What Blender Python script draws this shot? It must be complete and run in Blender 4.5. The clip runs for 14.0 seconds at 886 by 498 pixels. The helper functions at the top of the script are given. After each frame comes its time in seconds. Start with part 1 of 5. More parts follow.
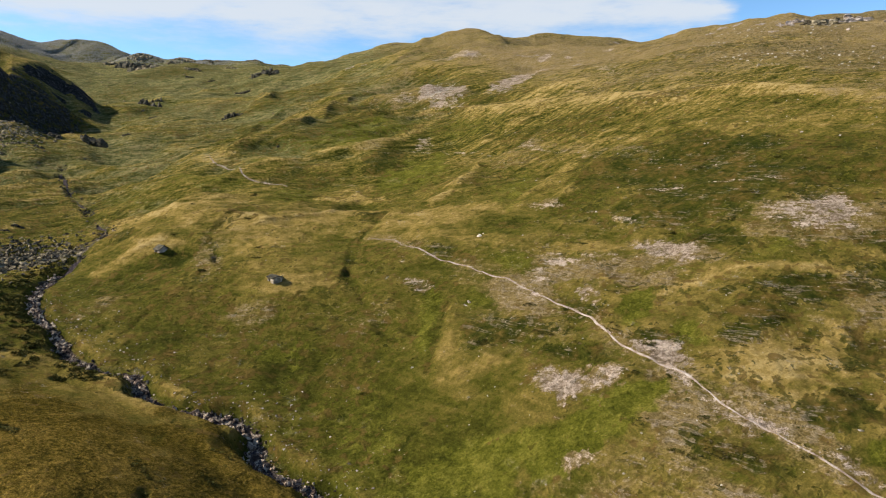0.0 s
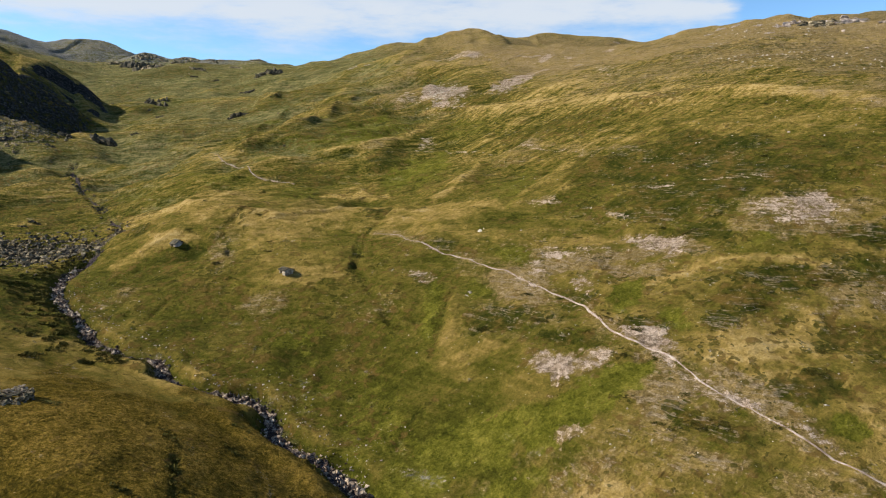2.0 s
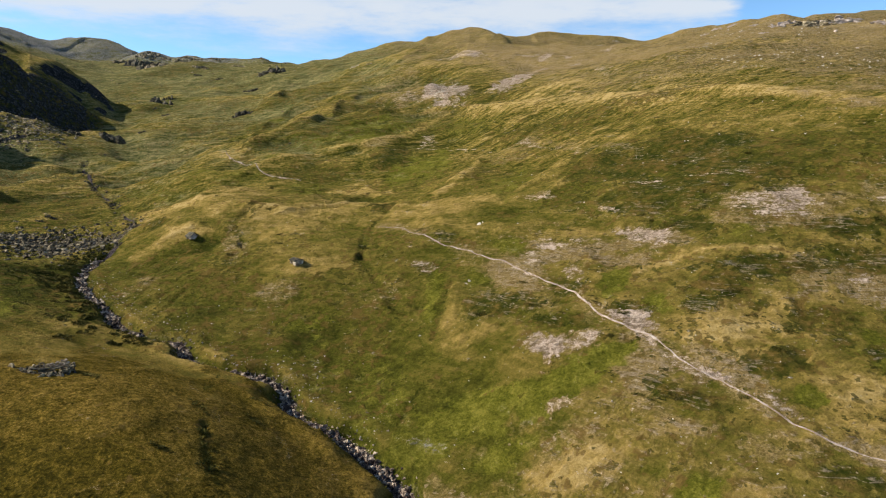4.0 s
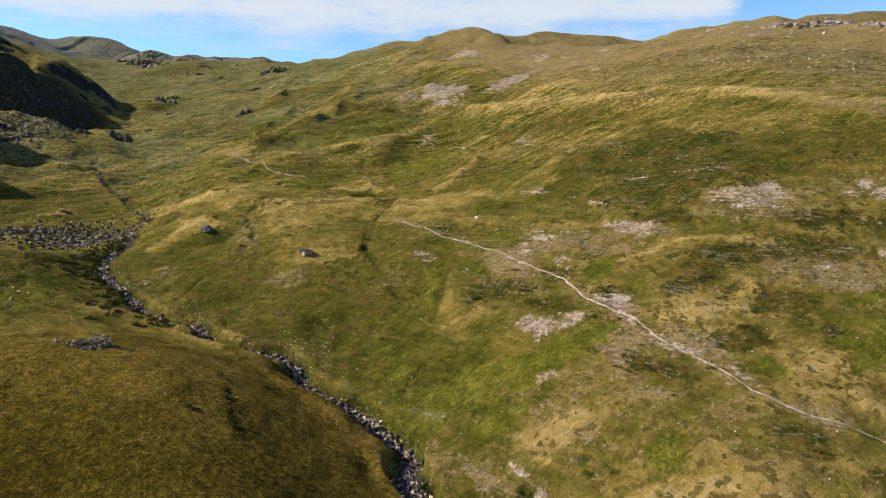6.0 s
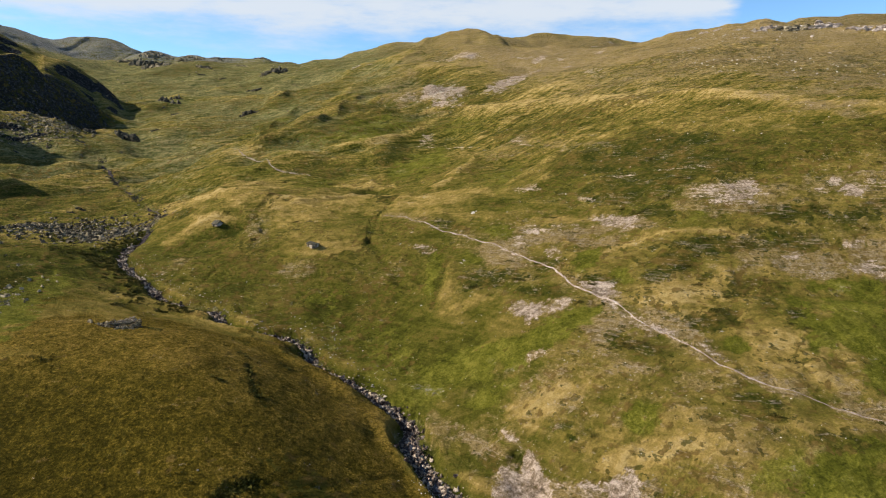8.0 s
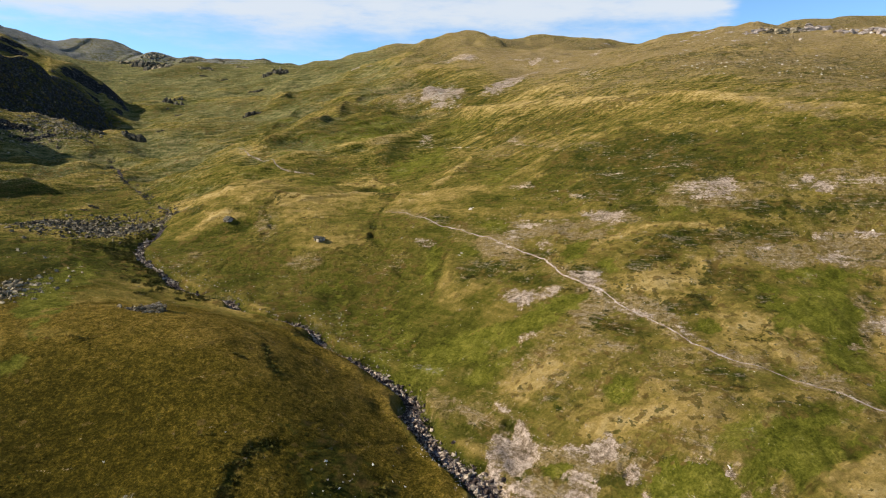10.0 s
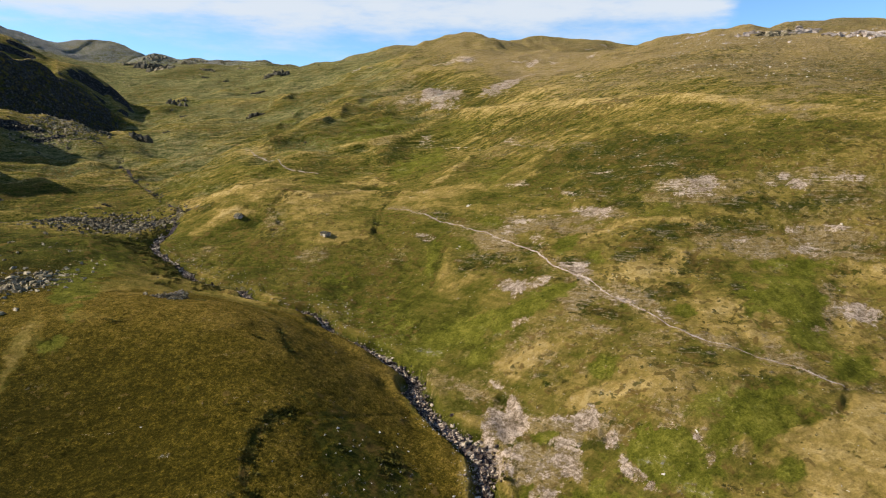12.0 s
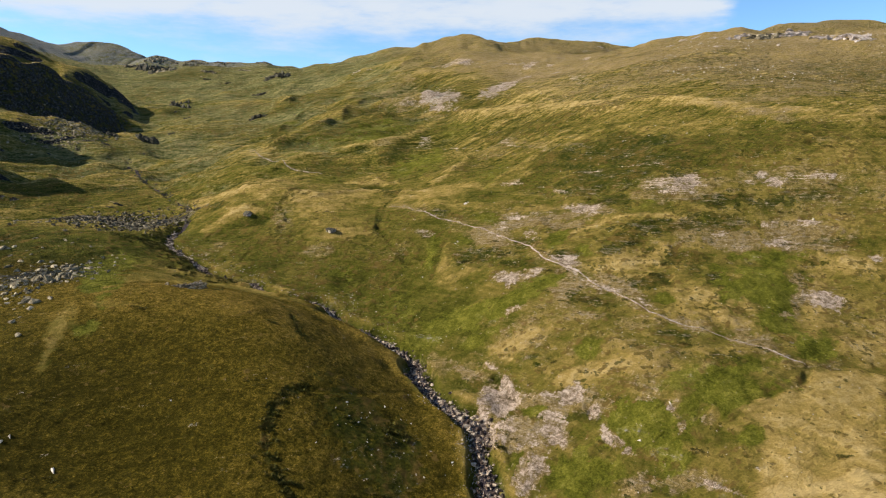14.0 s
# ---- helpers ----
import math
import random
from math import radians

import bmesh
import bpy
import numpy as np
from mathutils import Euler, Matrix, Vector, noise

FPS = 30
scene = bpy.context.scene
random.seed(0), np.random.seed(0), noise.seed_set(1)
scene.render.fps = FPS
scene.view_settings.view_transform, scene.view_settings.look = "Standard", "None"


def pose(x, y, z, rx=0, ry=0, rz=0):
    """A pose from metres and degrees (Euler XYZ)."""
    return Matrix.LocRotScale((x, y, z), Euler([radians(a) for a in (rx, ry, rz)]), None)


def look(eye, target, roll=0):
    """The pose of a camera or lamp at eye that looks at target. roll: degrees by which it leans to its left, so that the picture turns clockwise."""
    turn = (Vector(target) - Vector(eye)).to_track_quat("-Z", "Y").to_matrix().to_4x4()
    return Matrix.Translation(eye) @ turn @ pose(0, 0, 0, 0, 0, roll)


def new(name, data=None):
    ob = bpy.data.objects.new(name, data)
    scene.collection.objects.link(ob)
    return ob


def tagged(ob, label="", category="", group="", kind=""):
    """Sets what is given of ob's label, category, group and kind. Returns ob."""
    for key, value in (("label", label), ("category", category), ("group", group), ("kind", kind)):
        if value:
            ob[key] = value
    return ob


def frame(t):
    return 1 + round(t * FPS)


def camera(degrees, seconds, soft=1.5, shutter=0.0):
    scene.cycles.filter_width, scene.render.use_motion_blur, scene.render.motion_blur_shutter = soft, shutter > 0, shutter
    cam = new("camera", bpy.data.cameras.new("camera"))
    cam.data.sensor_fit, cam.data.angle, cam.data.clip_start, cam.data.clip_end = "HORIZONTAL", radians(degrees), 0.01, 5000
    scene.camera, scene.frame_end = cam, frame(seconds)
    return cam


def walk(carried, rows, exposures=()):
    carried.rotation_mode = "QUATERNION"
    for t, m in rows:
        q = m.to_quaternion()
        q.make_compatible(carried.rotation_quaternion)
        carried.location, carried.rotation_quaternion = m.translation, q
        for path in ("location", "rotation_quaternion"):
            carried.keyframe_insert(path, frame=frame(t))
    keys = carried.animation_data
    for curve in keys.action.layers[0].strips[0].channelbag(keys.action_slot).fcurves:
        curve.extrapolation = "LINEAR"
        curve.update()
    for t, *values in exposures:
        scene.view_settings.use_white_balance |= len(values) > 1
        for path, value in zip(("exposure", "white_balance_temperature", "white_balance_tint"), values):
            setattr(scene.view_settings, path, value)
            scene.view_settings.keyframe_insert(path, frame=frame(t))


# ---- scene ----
# ---- camera and its flight ----
cam = camera(72, 14.0, soft=1.1)
# seconds, x, y, z, tilt, roll, heading
FLIGHT = (
    (0, 0.0, -0.0, 69.98, 80.538, -0.05, 0.115),
    (0.5, -0.05, -1.97, 69.99, 80.523, -0.036, 0.159),
    (1, -0.09, -4.0, 70.01, 80.504, -0.024, 0.201),
    (1.5, -0.13, -6.11, 70.02, 80.48, -0.015, 0.243),
    (2, -0.16, -8.32, 70.03, 80.451, -0.011, 0.284),
    (2.5, -0.2, -10.62, 70.03, 80.416, -0.012, 0.324),
    (3, -0.22, -12.99, 70.03, 80.377, -0.014, 0.362),
    (5.5, -0.15, -27.36, 69.89, 80.127, 0.041, 0.317),
    (6, -0.14, -30.35, 69.87, 80.13, 0.057, 0.282),
    (6.5, -0.13, -33.35, 69.86, 80.131, 0.073, 0.25),
    (7, -0.12, -36.36, 69.84, 80.132, 0.087, 0.219),
    (7.5, -0.11, -39.38, 69.82, 80.13, 0.099, 0.19),
    (8, -0.1, -42.41, 69.8, 80.127, 0.108, 0.165),
    (10.5, -0.04, -57.77, 69.71, 80.16, 0.051, 0.053),
    (11, -0.02, -60.92, 69.72, 80.164, 0.033, 0.046),
    (11.5, -0.01, -64.07, 69.75, 80.169, 0.014, 0.03),
    (12, 0.01, -67.23, 69.78, 80.177, -0.007, 0.008),
    (12.5, 0.02, -70.4, 69.82, 80.186, -0.03, -0.023),
    (13, 0.03, -73.59, 69.87, 80.196, -0.055, -0.048),
    (13.5, 0.03, -76.79, 69.94, 80.207, -0.081, -0.072),
    (14, 0.02, -80.0, 70.02, 80.219, -0.107, -0.094),
)
walk(cam, [(t, pose(x, y, z, 0, 0, yaw) @ pose(0, 0, 0, tilt) @ pose(0, 0, 0, 0, 0, roll)) for t, x, y, z, tilt, roll, yaw in FLIGHT],
     exposures=[(0, 1.06), (14, 1.12)])

# ---- sky, clouds and sun ----
SUN_ELEVATION, SUN_AZIMUTH = radians(34), radians(-90)  # azimuth clockwise from +y
world = bpy.data.worlds.new("sky")
scene.world = world
world.use_nodes = True


def sky_nodes(tree):
    nodes, links = tree.nodes, tree.links
    nodes.clear()
    out, back = nodes.new("ShaderNodeOutputWorld"), nodes.new("ShaderNodeBackground")
    sky = nodes.new("ShaderNodeTexSky")
    sky.sky_type, sky.sun_disc = "NISHITA", False
    sky.sun_elevation, sky.sun_rotation = SUN_ELEVATION, SUN_AZIMUTH
    sky.altitude, sky.air_density, sky.dust_density, sky.ozone_density = 1500, 1.0, 0.0, 4.0
    back.inputs["Strength"].default_value = 0.068
    coords = nodes.new("ShaderNodeTexCoord")
    split = nodes.new("ShaderNodeSeparateXYZ")
    links.new(coords.outputs["Generated"], split.inputs[0])
    wide = nodes.new("ShaderNodeMapping")
    wide.inputs["Scale"].default_value = (2.4, 2.4, 11)
    links.new(coords.outputs["Generated"], wide.inputs[0])
    puffs = nodes.new("ShaderNodeTexNoise")
    puffs.inputs["Scale"].default_value, puffs.inputs["Detail"].default_value, puffs.inputs["Roughness"].default_value = 2.2, 8, 0.62
    links.new(wide.outputs[0], puffs.inputs["Vector"])

    def maths(op, a, b):
        n = nodes.new("ShaderNodeMath")
        n.operation = op
        for k, v in enumerate((a, b)):
            if isinstance(v, (int, float)):
                n.inputs[k].default_value = v
            else:
                links.new(v, n.inputs[k])
        return n.outputs[0]

    def span(value, low, high, top=1.0):
        n = nodes.new("ShaderNodeMapRange")
        n.interpolation_type = "SMOOTHSTEP"
        n.inputs[1].default_value, n.inputs[2].default_value, n.inputs[4].default_value = low, high, top
        links.new(value, n.inputs[0])
        return n.outputs[0]

    # a veil of thin cloud from low over the ridges upwards, ending in clear sky to the east
    height = maths("ADD", split.outputs["Z"], maths("MULTIPLY", maths("SUBTRACT", puffs.outputs[0], 0.5), 0.16))
    veil = maths("MULTIPLY", span(height, 0.125, 0.205), span(puffs.outputs[0], 0.0, 0.56))
    edge = maths("ADD", maths("MULTIPLY", split.outputs["X"], -1.0), maths("MULTIPLY", maths("SUBTRACT", puffs.outputs[0], 0.5), 0.08))
    veil = maths("MULTIPLY", veil, span(edge, -0.415, -0.385))
    veil = maths("MULTIPLY", veil, maths("SUBTRACT", 0.92, span(split.outputs["Z"], 0.30, 0.55, 0.80)))
    mix = nodes.new("ShaderNodeMixRGB")
    mix.inputs[2].default_value = (5.2, 5.6, 6.1, 1)
    links.new(veil, mix.inputs[0])
    clear = nodes.new("ShaderNodeMixRGB")
    clear.blend_type = "MULTIPLY"
    clear.inputs[0].default_value, clear.inputs[2].default_value = 1.0, (1.05, 1.24, 1.30, 1)
    links.new(sky.outputs[0], clear.inputs[1])
    links.new(clear.outputs[0], mix.inputs[1])
    links.new(mix.outputs[0], back.inputs["Color"])
    links.new(back.outputs[0], out.inputs[0])


sky_nodes(world.node_tree)
sun = new("sun", bpy.data.lights.new("sun", "SUN"))
sun.data.energy, sun.data.angle, sun.data.color = 4.5, radians(0.55), (1.0, 0.93, 0.81)
SUN_WAY = Vector((math.sin(SUN_AZIMUTH) * math.cos(SUN_ELEVATION), math.cos(SUN_AZIMUTH) * math.cos(SUN_ELEVATION), math.sin(SUN_ELEVATION)))
sun.matrix_world = look(SUN_WAY * 900, (0, 0, 0))


# ---- materials ----
class Shade:
    """A short way to write node materials."""

    def __init__(self, name, roughness=0.9, tone=1.0):
        self.tone = tone  # how light the weathered surface is
        self.material = bpy.data.materials.new(name)
        self.material.use_nodes = True
        self.nodes, self.links = self.material.node_tree.nodes, self.material.node_tree.links
        self.surface = self.nodes["Principled BSDF"]
        self.surface.inputs["Roughness"].default_value = roughness
        self.surface.inputs["Specular IOR Level"].default_value = 0.1
        self.place = self.nodes.new("ShaderNodeNewGeometry").outputs["Position"]

    def put(self, socket, value):
        if isinstance(value, (int, float, tuple)):
            socket.default_value = value
        else:
            self.links.new(value, socket)

    def maths(self, op, a, b=0.0):
        n = self.nodes.new("ShaderNodeMath")
        n.operation = op
        self.put(n.inputs[0], a)
        self.put(n.inputs[1], b)
        return n.outputs[0]

    def noise(self, scale, detail=4, rough=0.6, turn=0.0, stretch=(1, 1, 1)):
        n = self.nodes.new("ShaderNodeTexNoise")
        n.inputs["Scale"].default_value, n.inputs["Detail"].default_value, n.inputs["Roughness"].default_value = scale, detail, rough
        m = self.nodes.new("ShaderNodeMapping")
        m.inputs["Rotation"].default_value, m.inputs["Scale"].default_value = (0, 0, turn), stretch
        self.links.new(self.place, m.inputs[0])
        self.links.new(m.outputs[0], n.inputs["Vector"])
        g = self.nodes.new("ShaderNodeMapRange")
        g.clamp = True
        g.inputs[1].default_value, g.inputs[2].default_value = 0.28, 0.72
        self.links.new(n.outputs[0], g.inputs[0])
        return g.outputs[0]

    def streaks(self, turn, long, wide):
        """Noise drawn out along one direction in plan."""
        n, m, g = self.nodes.new("ShaderNodeTexNoise"), self.nodes.new("ShaderNodeMapping"), self.nodes.new("ShaderNodeMapRange")
        n.inputs["Scale"].default_value, n.inputs["Detail"].default_value, n.inputs["Roughness"].default_value = 1.0, 4, 0.6
        m.vector_type = "TEXTURE"
        m.inputs["Rotation"].default_value, m.inputs["Scale"].default_value = (0, 0, turn), (long, wide, wide * 4)
        g.inputs[1].default_value, g.inputs[2].default_value = 0.3, 0.7
        self.links.new(self.place, m.inputs[0])
        self.links.new(m.outputs[0], n.inputs["Vector"])
        self.links.new(n.outputs[0], g.inputs[0])
        return g.outputs[0]

    def attr(self, name):
        n = self.nodes.new("ShaderNodeAttribute")
        n.attribute_name = name
        return n.outputs["Fac"]

    def span(self, value, low, high):
        n = self.nodes.new("ShaderNodeMapRange")
        n.interpolation_type = "SMOOTHSTEP"
        n.inputs[1].default_value, n.inputs[2].default_value = low, high
        self.links.new(value, n.inputs[0])
        return n.outputs[0]

    def ramp(self, value, *stops):
        n = self.nodes.new("ShaderNodeValToRGB")
        while len(n.color_ramp.elements) < len(stops):
            n.color_ramp.elements.new(0.5)
        for e, (at, colour) in zip(n.color_ramp.elements, stops):
            e.position, e.color = at, (*[self.tone * c for c in colour], 1)
        self.links.new(value, n.inputs[0])
        return n.outputs[0]

    def mix(self, k, a, b):
        n = self.nodes.new("ShaderNodeMixRGB")
        self.put(n.inputs[0], k)
        self.put(n.inputs[1], a if not isinstance(a, tuple) else (*a, 1))
        self.put(n.inputs[2], b if not isinstance(b, tuple) else (*b, 1))
        return n.outputs[0]

    def wobble(self, base, *terms):
        """base plus each (value, weight), the value centred on 0.5."""
        for value, weight in terms:
            base = self.maths("ADD", base, self.maths("MULTIPLY", self.maths("SUBTRACT", value, 0.5), weight))
        return base

    def done(self, colour, bump=None, strength=0.4, distance=0.1):
        self.put(self.surface.inputs["Base Color"], colour)
        if bump is not None:
            b = self.nodes.new("ShaderNodeBump")
            b.inputs["Strength"].default_value, b.inputs["Distance"].default_value = strength, distance
            self.links.new(bump, b.inputs["Height"])
            self.links.new(b.outputs[0], self.surface.inputs["Normal"])
        return self.material


def meadow_material(name, blades):
    s = Shade(name, 0.95, 1.05)
    s.surface.inputs["Specular IOR Level"].default_value = 0.02
    broad, field, patch = s.noise(0.035, 5), s.noise(0.09, 4, 0.65), s.noise(0.22, 5, 0.65)
    tuft, clump, grain = s.noise(1.1, 5, 0.7), s.noise(2.7, 4, 0.72), s.noise(6.0, 3, 0.7)
    mats, scrub = s.noise(0.5, 2, 0.5), s.noise(0.65, 2, 0.5, 1.0)
    fleck = s.noise(0.8, 2, 0.55, 2.0)
    # narrow steps trodden along the contours: fine layers in height, long in plan
    steps = s.noise(1.0, 4, 0.6, 0.0, (0.16, 0.16, 2.1))
    bands = s.noise(1.0, 5, 0.65, 0.0, (0.045, 0.045, 0.5))
    ledge = s.noise(1.0, 3, 0.55, 0.0, (0.06, 0.06, 1.1))
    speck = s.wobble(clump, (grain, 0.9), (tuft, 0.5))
    dry = s.wobble(s.attr("dry"), (broad, 0.14), (field, 0.12), (patch, 0.20), (scrub, 0.14), (tuft, 0.20), (clump, 0.13), (bands, 0.30), (steps, 0.16), (grain, 0.11))
    strips = s.noise(1.0, 4, 0.6, 0.0, (0.014, 0.014, 0.15))
    drawn, fine = s.streaks(0.5, 22, 3.2), s.streaks(0.42, 8, 1.2)
    coarse = s.wobble(0.0, (drawn, 0.75), (fine, 0.7), (strips, 0.3), (scrub, 0.45), (tuft, 0.6), (steps, 0.3), (clump, 0.45))
    dry = s.maths("ADD", dry, s.maths("MULTIPLY", coarse, s.attr("rough")))
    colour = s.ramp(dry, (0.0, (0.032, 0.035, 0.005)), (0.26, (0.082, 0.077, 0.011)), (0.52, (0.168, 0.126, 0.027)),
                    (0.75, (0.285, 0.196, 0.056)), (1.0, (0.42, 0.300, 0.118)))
    lush = s.span(s.wobble(s.attr("lush"), (patch, 0.4), (tuft, 0.15)), 0.2, 0.75)
    colour = s.mix(lush, colour, s.ramp(s.wobble(patch, (tuft, 0.6), (clump, 0.6)), (0.0, (0.048, 0.051, 0.006)), (0.5, (0.108, 0.106, 0.013)), (1.0, (0.190, 0.166, 0.027))))
    # far grass made paler and cooler, its colour standing in for haze
    hazy_grass = s.span(s.wobble(s.attr("hazy_grass"), (patch, 0.5), (bands, 0.5), (tuft, 0.3)), 0.25, 0.8)
    colour = s.mix(s.maths("MULTIPLY", hazy_grass, 0.8), colour, s.ramp(s.wobble(patch, (drawn, 0.6), (fine, 0.5), (bands, 0.5), (tuft, 0.6), (scrub, 0.4)), (0.05, (0.048, 0.055, 0.018)), (0.5, (0.122, 0.118, 0.045)), (0.95, (0.250, 0.205, 0.095))))
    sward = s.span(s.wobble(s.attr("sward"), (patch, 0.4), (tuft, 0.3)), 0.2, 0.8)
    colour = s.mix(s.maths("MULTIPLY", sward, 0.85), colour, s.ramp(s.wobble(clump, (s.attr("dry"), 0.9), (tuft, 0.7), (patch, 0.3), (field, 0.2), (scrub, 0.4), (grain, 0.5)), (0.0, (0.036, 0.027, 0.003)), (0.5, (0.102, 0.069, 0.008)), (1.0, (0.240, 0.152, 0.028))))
    # thin stony turf
    scant_at = s.wobble(s.attr("scant"), (strips, 0.25), (field, 0.2), (patch, 0.4), (steps, 0.22), (tuft, 0.2))
    colour = s.mix(s.maths("MULTIPLY", s.span(scant_at, 0.25, 0.75), 0.9), colour,
                   s.ramp(s.wobble(speck, (patch, 0.5), (steps, 0.3)), (0.0, (0.122, 0.084, 0.028)), (0.5, (0.208, 0.145, 0.055)), (1.0, (0.315, 0.225, 0.105))))
    # flat mats of heath, crisp at the edge, each of its own green or brown
    heath_at = s.wobble(s.attr("heath"), (field, 0.2), (patch, 0.4), (mats, 0.9), (strips, 0.15), (bands, 0.16), (steps, 0.12), (tuft, 0.26), (clump, 0.2), (grain, 0.14))
    heath = s.span(heath_at, 0.45, 0.56)
    tint = s.wobble(s.noise(0.13, 4, 0.6), (mats, 0.8), (tuft, 0.4), (grain, 0.25))
    colour = s.mix(s.maths("MULTIPLY", heath, 0.82), colour,
                   s.ramp(tint, (0.1, (0.025, 0.031, 0.005)), (0.4, (0.054, 0.054, 0.009)), (0.62, (0.080, 0.062, 0.012)), (0.9, (0.130, 0.082, 0.022))))
    # lone low bushes and pale tufts
    bush = s.span(s.wobble(scrub, (s.attr("heath"), 0.55), (patch, 0.35), (tuft, 0.12)), 0.74, 0.80)
    colour = s.mix(s.maths("MULTIPLY", bush, 0.75), colour, s.ramp(tint, (0.2, (0.022, 0.030, 0.004)), (0.8, (0.070, 0.058, 0.010))))
    tuft_at = s.span(s.wobble(fleck, (s.attr("scant"), 0.5), (field, 0.3), (tuft, 0.15)), 0.78, 0.86)
    colour = s.mix(s.maths("MULTIPLY", tuft_at, s.maths("SUBTRACT", 0.55, s.maths("MULTIPLY", s.attr("sward"), 0.5))), colour, s.ramp(speck, (0.1, (0.19, 0.140, 0.070)), (0.9, (0.40, 0.305, 0.190))))
    # thin pale edges of trodden ground along the contours
    edge = s.maths("SUBTRACT", 1.0, s.span(s.maths("ABSOLUTE", s.maths("SUBTRACT", ledge, 0.5)), 0.015, 0.07))
    worn = s.span(s.wobble(s.attr("scant"), (s.attr("heath"), 0.5), (patch, 0.7), (tuft, 0.9), (field, 0.5)), 0.30, 0.65)
    colour = s.mix(s.maths("MULTIPLY", s.maths("MULTIPLY", edge, worn), 0.5), colour, s.ramp(speck, (0.1, (0.17, 0.125, 0.075)), (0.9, (0.42, 0.33, 0.24))))
    height = s.wobble(tuft, (clump, 0.8), (grain, 0.5), (fine, 0.7), (drawn, 1.5), (patch, 1.2), (field, 1.0), (scrub, 0.6), (steps, 0.5))
    if not blades:
        bare_at = s.wobble(s.attr("bare"), (patch, 0.4), (tuft, 0.55), (steps, 0.8), (bands, 0.3), (clump, 0.4), (grain, 0.3))
        soil = s.ramp(s.wobble(tuft, (grain, 0.9), (patch, 0.5), (steps, 0.4)), (0.15, (0.14, 0.098, 0.060)), (0.5, (0.28, 0.207, 0.145)), (0.85, (0.53, 0.415, 0.325)))
        colour = s.mix(s.span(bare_at, 0.5, 0.8), colour, soil)
        scree_at = s.wobble(s.attr("scree"), (patch, 0.6), (bands, 0.6), (tuft, 0.5), (grain, 0.3))
        colour = s.mix(s.maths("MULTIPLY", s.span(scree_at, 0.35, 0.7), 0.85), colour, s.ramp(s.wobble(scrub, (tuft, 0.8), (patch, 0.5), (grain, 0.4)), (0.1, (0.060, 0.059, 0.055)), (0.5, (0.125, 0.122, 0.115)), (0.95, (0.25, 0.245, 0.235))))
        # rock colour, near black so that it holds the spur's shade too
        rock_shade_at = s.wobble(s.attr("rock"), (patch, 0.7), (tuft, 0.6), (grain, 0.3))
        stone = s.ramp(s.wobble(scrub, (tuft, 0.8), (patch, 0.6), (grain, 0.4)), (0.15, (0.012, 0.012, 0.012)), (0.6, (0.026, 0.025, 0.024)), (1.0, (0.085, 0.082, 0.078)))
        colour = s.mix(s.span(rock_shade_at, 0.45, 0.6), colour, stone)
        bed_at = s.wobble(s.attr("bed"), (tuft, 0.5), (grain, 0.3))
        colour = s.mix(s.span(bed_at, 0.4, 0.62), colour, s.ramp(grain, (0.3, (0.020, 0.015, 0.018)), (0.8, (0.13, 0.105, 0.105))))
    # light and dark stalks; dark gaps put the tussocks' own shade into the colour
    stalk_shade = s.nodes.new("ShaderNodeVectorMath")
    stalk_shade.operation = "SCALE"
    s.links.new(colour, stalk_shade.inputs[0])
    s.links.new(s.maths("ADD", s.maths("MULTIPLY", speck, 0.24), 0.88), stalk_shade.inputs[3])
    return s.done(stalk_shade.outputs[0], height, 0.85, 0.6)


def stone_material(name, dark, mid, pale, lichen=0.0):
    s = Shade(name, 0.85, 0.78)
    own = s.nodes.new("ShaderNodeObjectInfo").outputs["Random"]
    isle = s.nodes.new("ShaderNodeNewGeometry").outputs["Random Per Island"]
    blotch, grain = s.noise(0.9, 5, 0.65), s.noise(9, 4, 0.7)
    tone = s.wobble(blotch, (grain, 0.6), (own, 0.35), (isle, 0.5))
    colour = s.ramp(tone, (0.15, dark), (0.5, mid), (0.85, pale))
    if lichen:
        colour = s.mix(s.maths("MULTIPLY", s.span(s.noise(2.3, 5, 0.7), 0.55, 0.68), lichen), colour, (0.13, 0.115, 0.05))
    return s.done(colour, s.wobble(blotch, (grain, 0.8)), 0.6, 0.12)


def shrub_material():
    s = Shade("shrub_leaves", 0.9, 1.0)
    isle = s.nodes.new("ShaderNodeNewGeometry").outputs["Random Per Island"]
    leaf, mat = s.noise(7, 4, 0.75), s.noise(0.5, 3)
    colour = s.ramp(s.wobble(leaf, (isle, 0.5), (mat, 0.5)), (0.15, (0.036, 0.038, 0.006)), (0.5, (0.082, 0.075, 0.013)), (0.85, (0.140, 0.105, 0.022)))
    return s.done(colour, leaf, 0.9, 0.15)


def path_material():
    s = Shade("trodden_earth", 0.95, 0.66)
    worn, grit = s.noise(0.6, 4), s.noise(8, 4, 0.75)
    return s.done(s.ramp(s.wobble(worn, (grit, 0.9)), (0.2, (0.26, 0.185, 0.135)), (0.55, (0.43, 0.335, 0.27)), (0.9, (0.58, 0.49, 0.42))), grit, 0.5, 0.06)


def water_material():
    s = Shade("brook_water", 0.12)
    s.surface.inputs["Specular IOR Level"].default_value = 0.5
    ripple, foam = s.noise(3.5, 3), s.noise(1.6, 5, 0.75)
    colour = s.mix(s.span(foam, 0.86, 0.97), (0.016, 0.015, 0.018), (0.42, 0.42, 0.44))
    return s.done(colour, ripple, 0.5, 0.08)


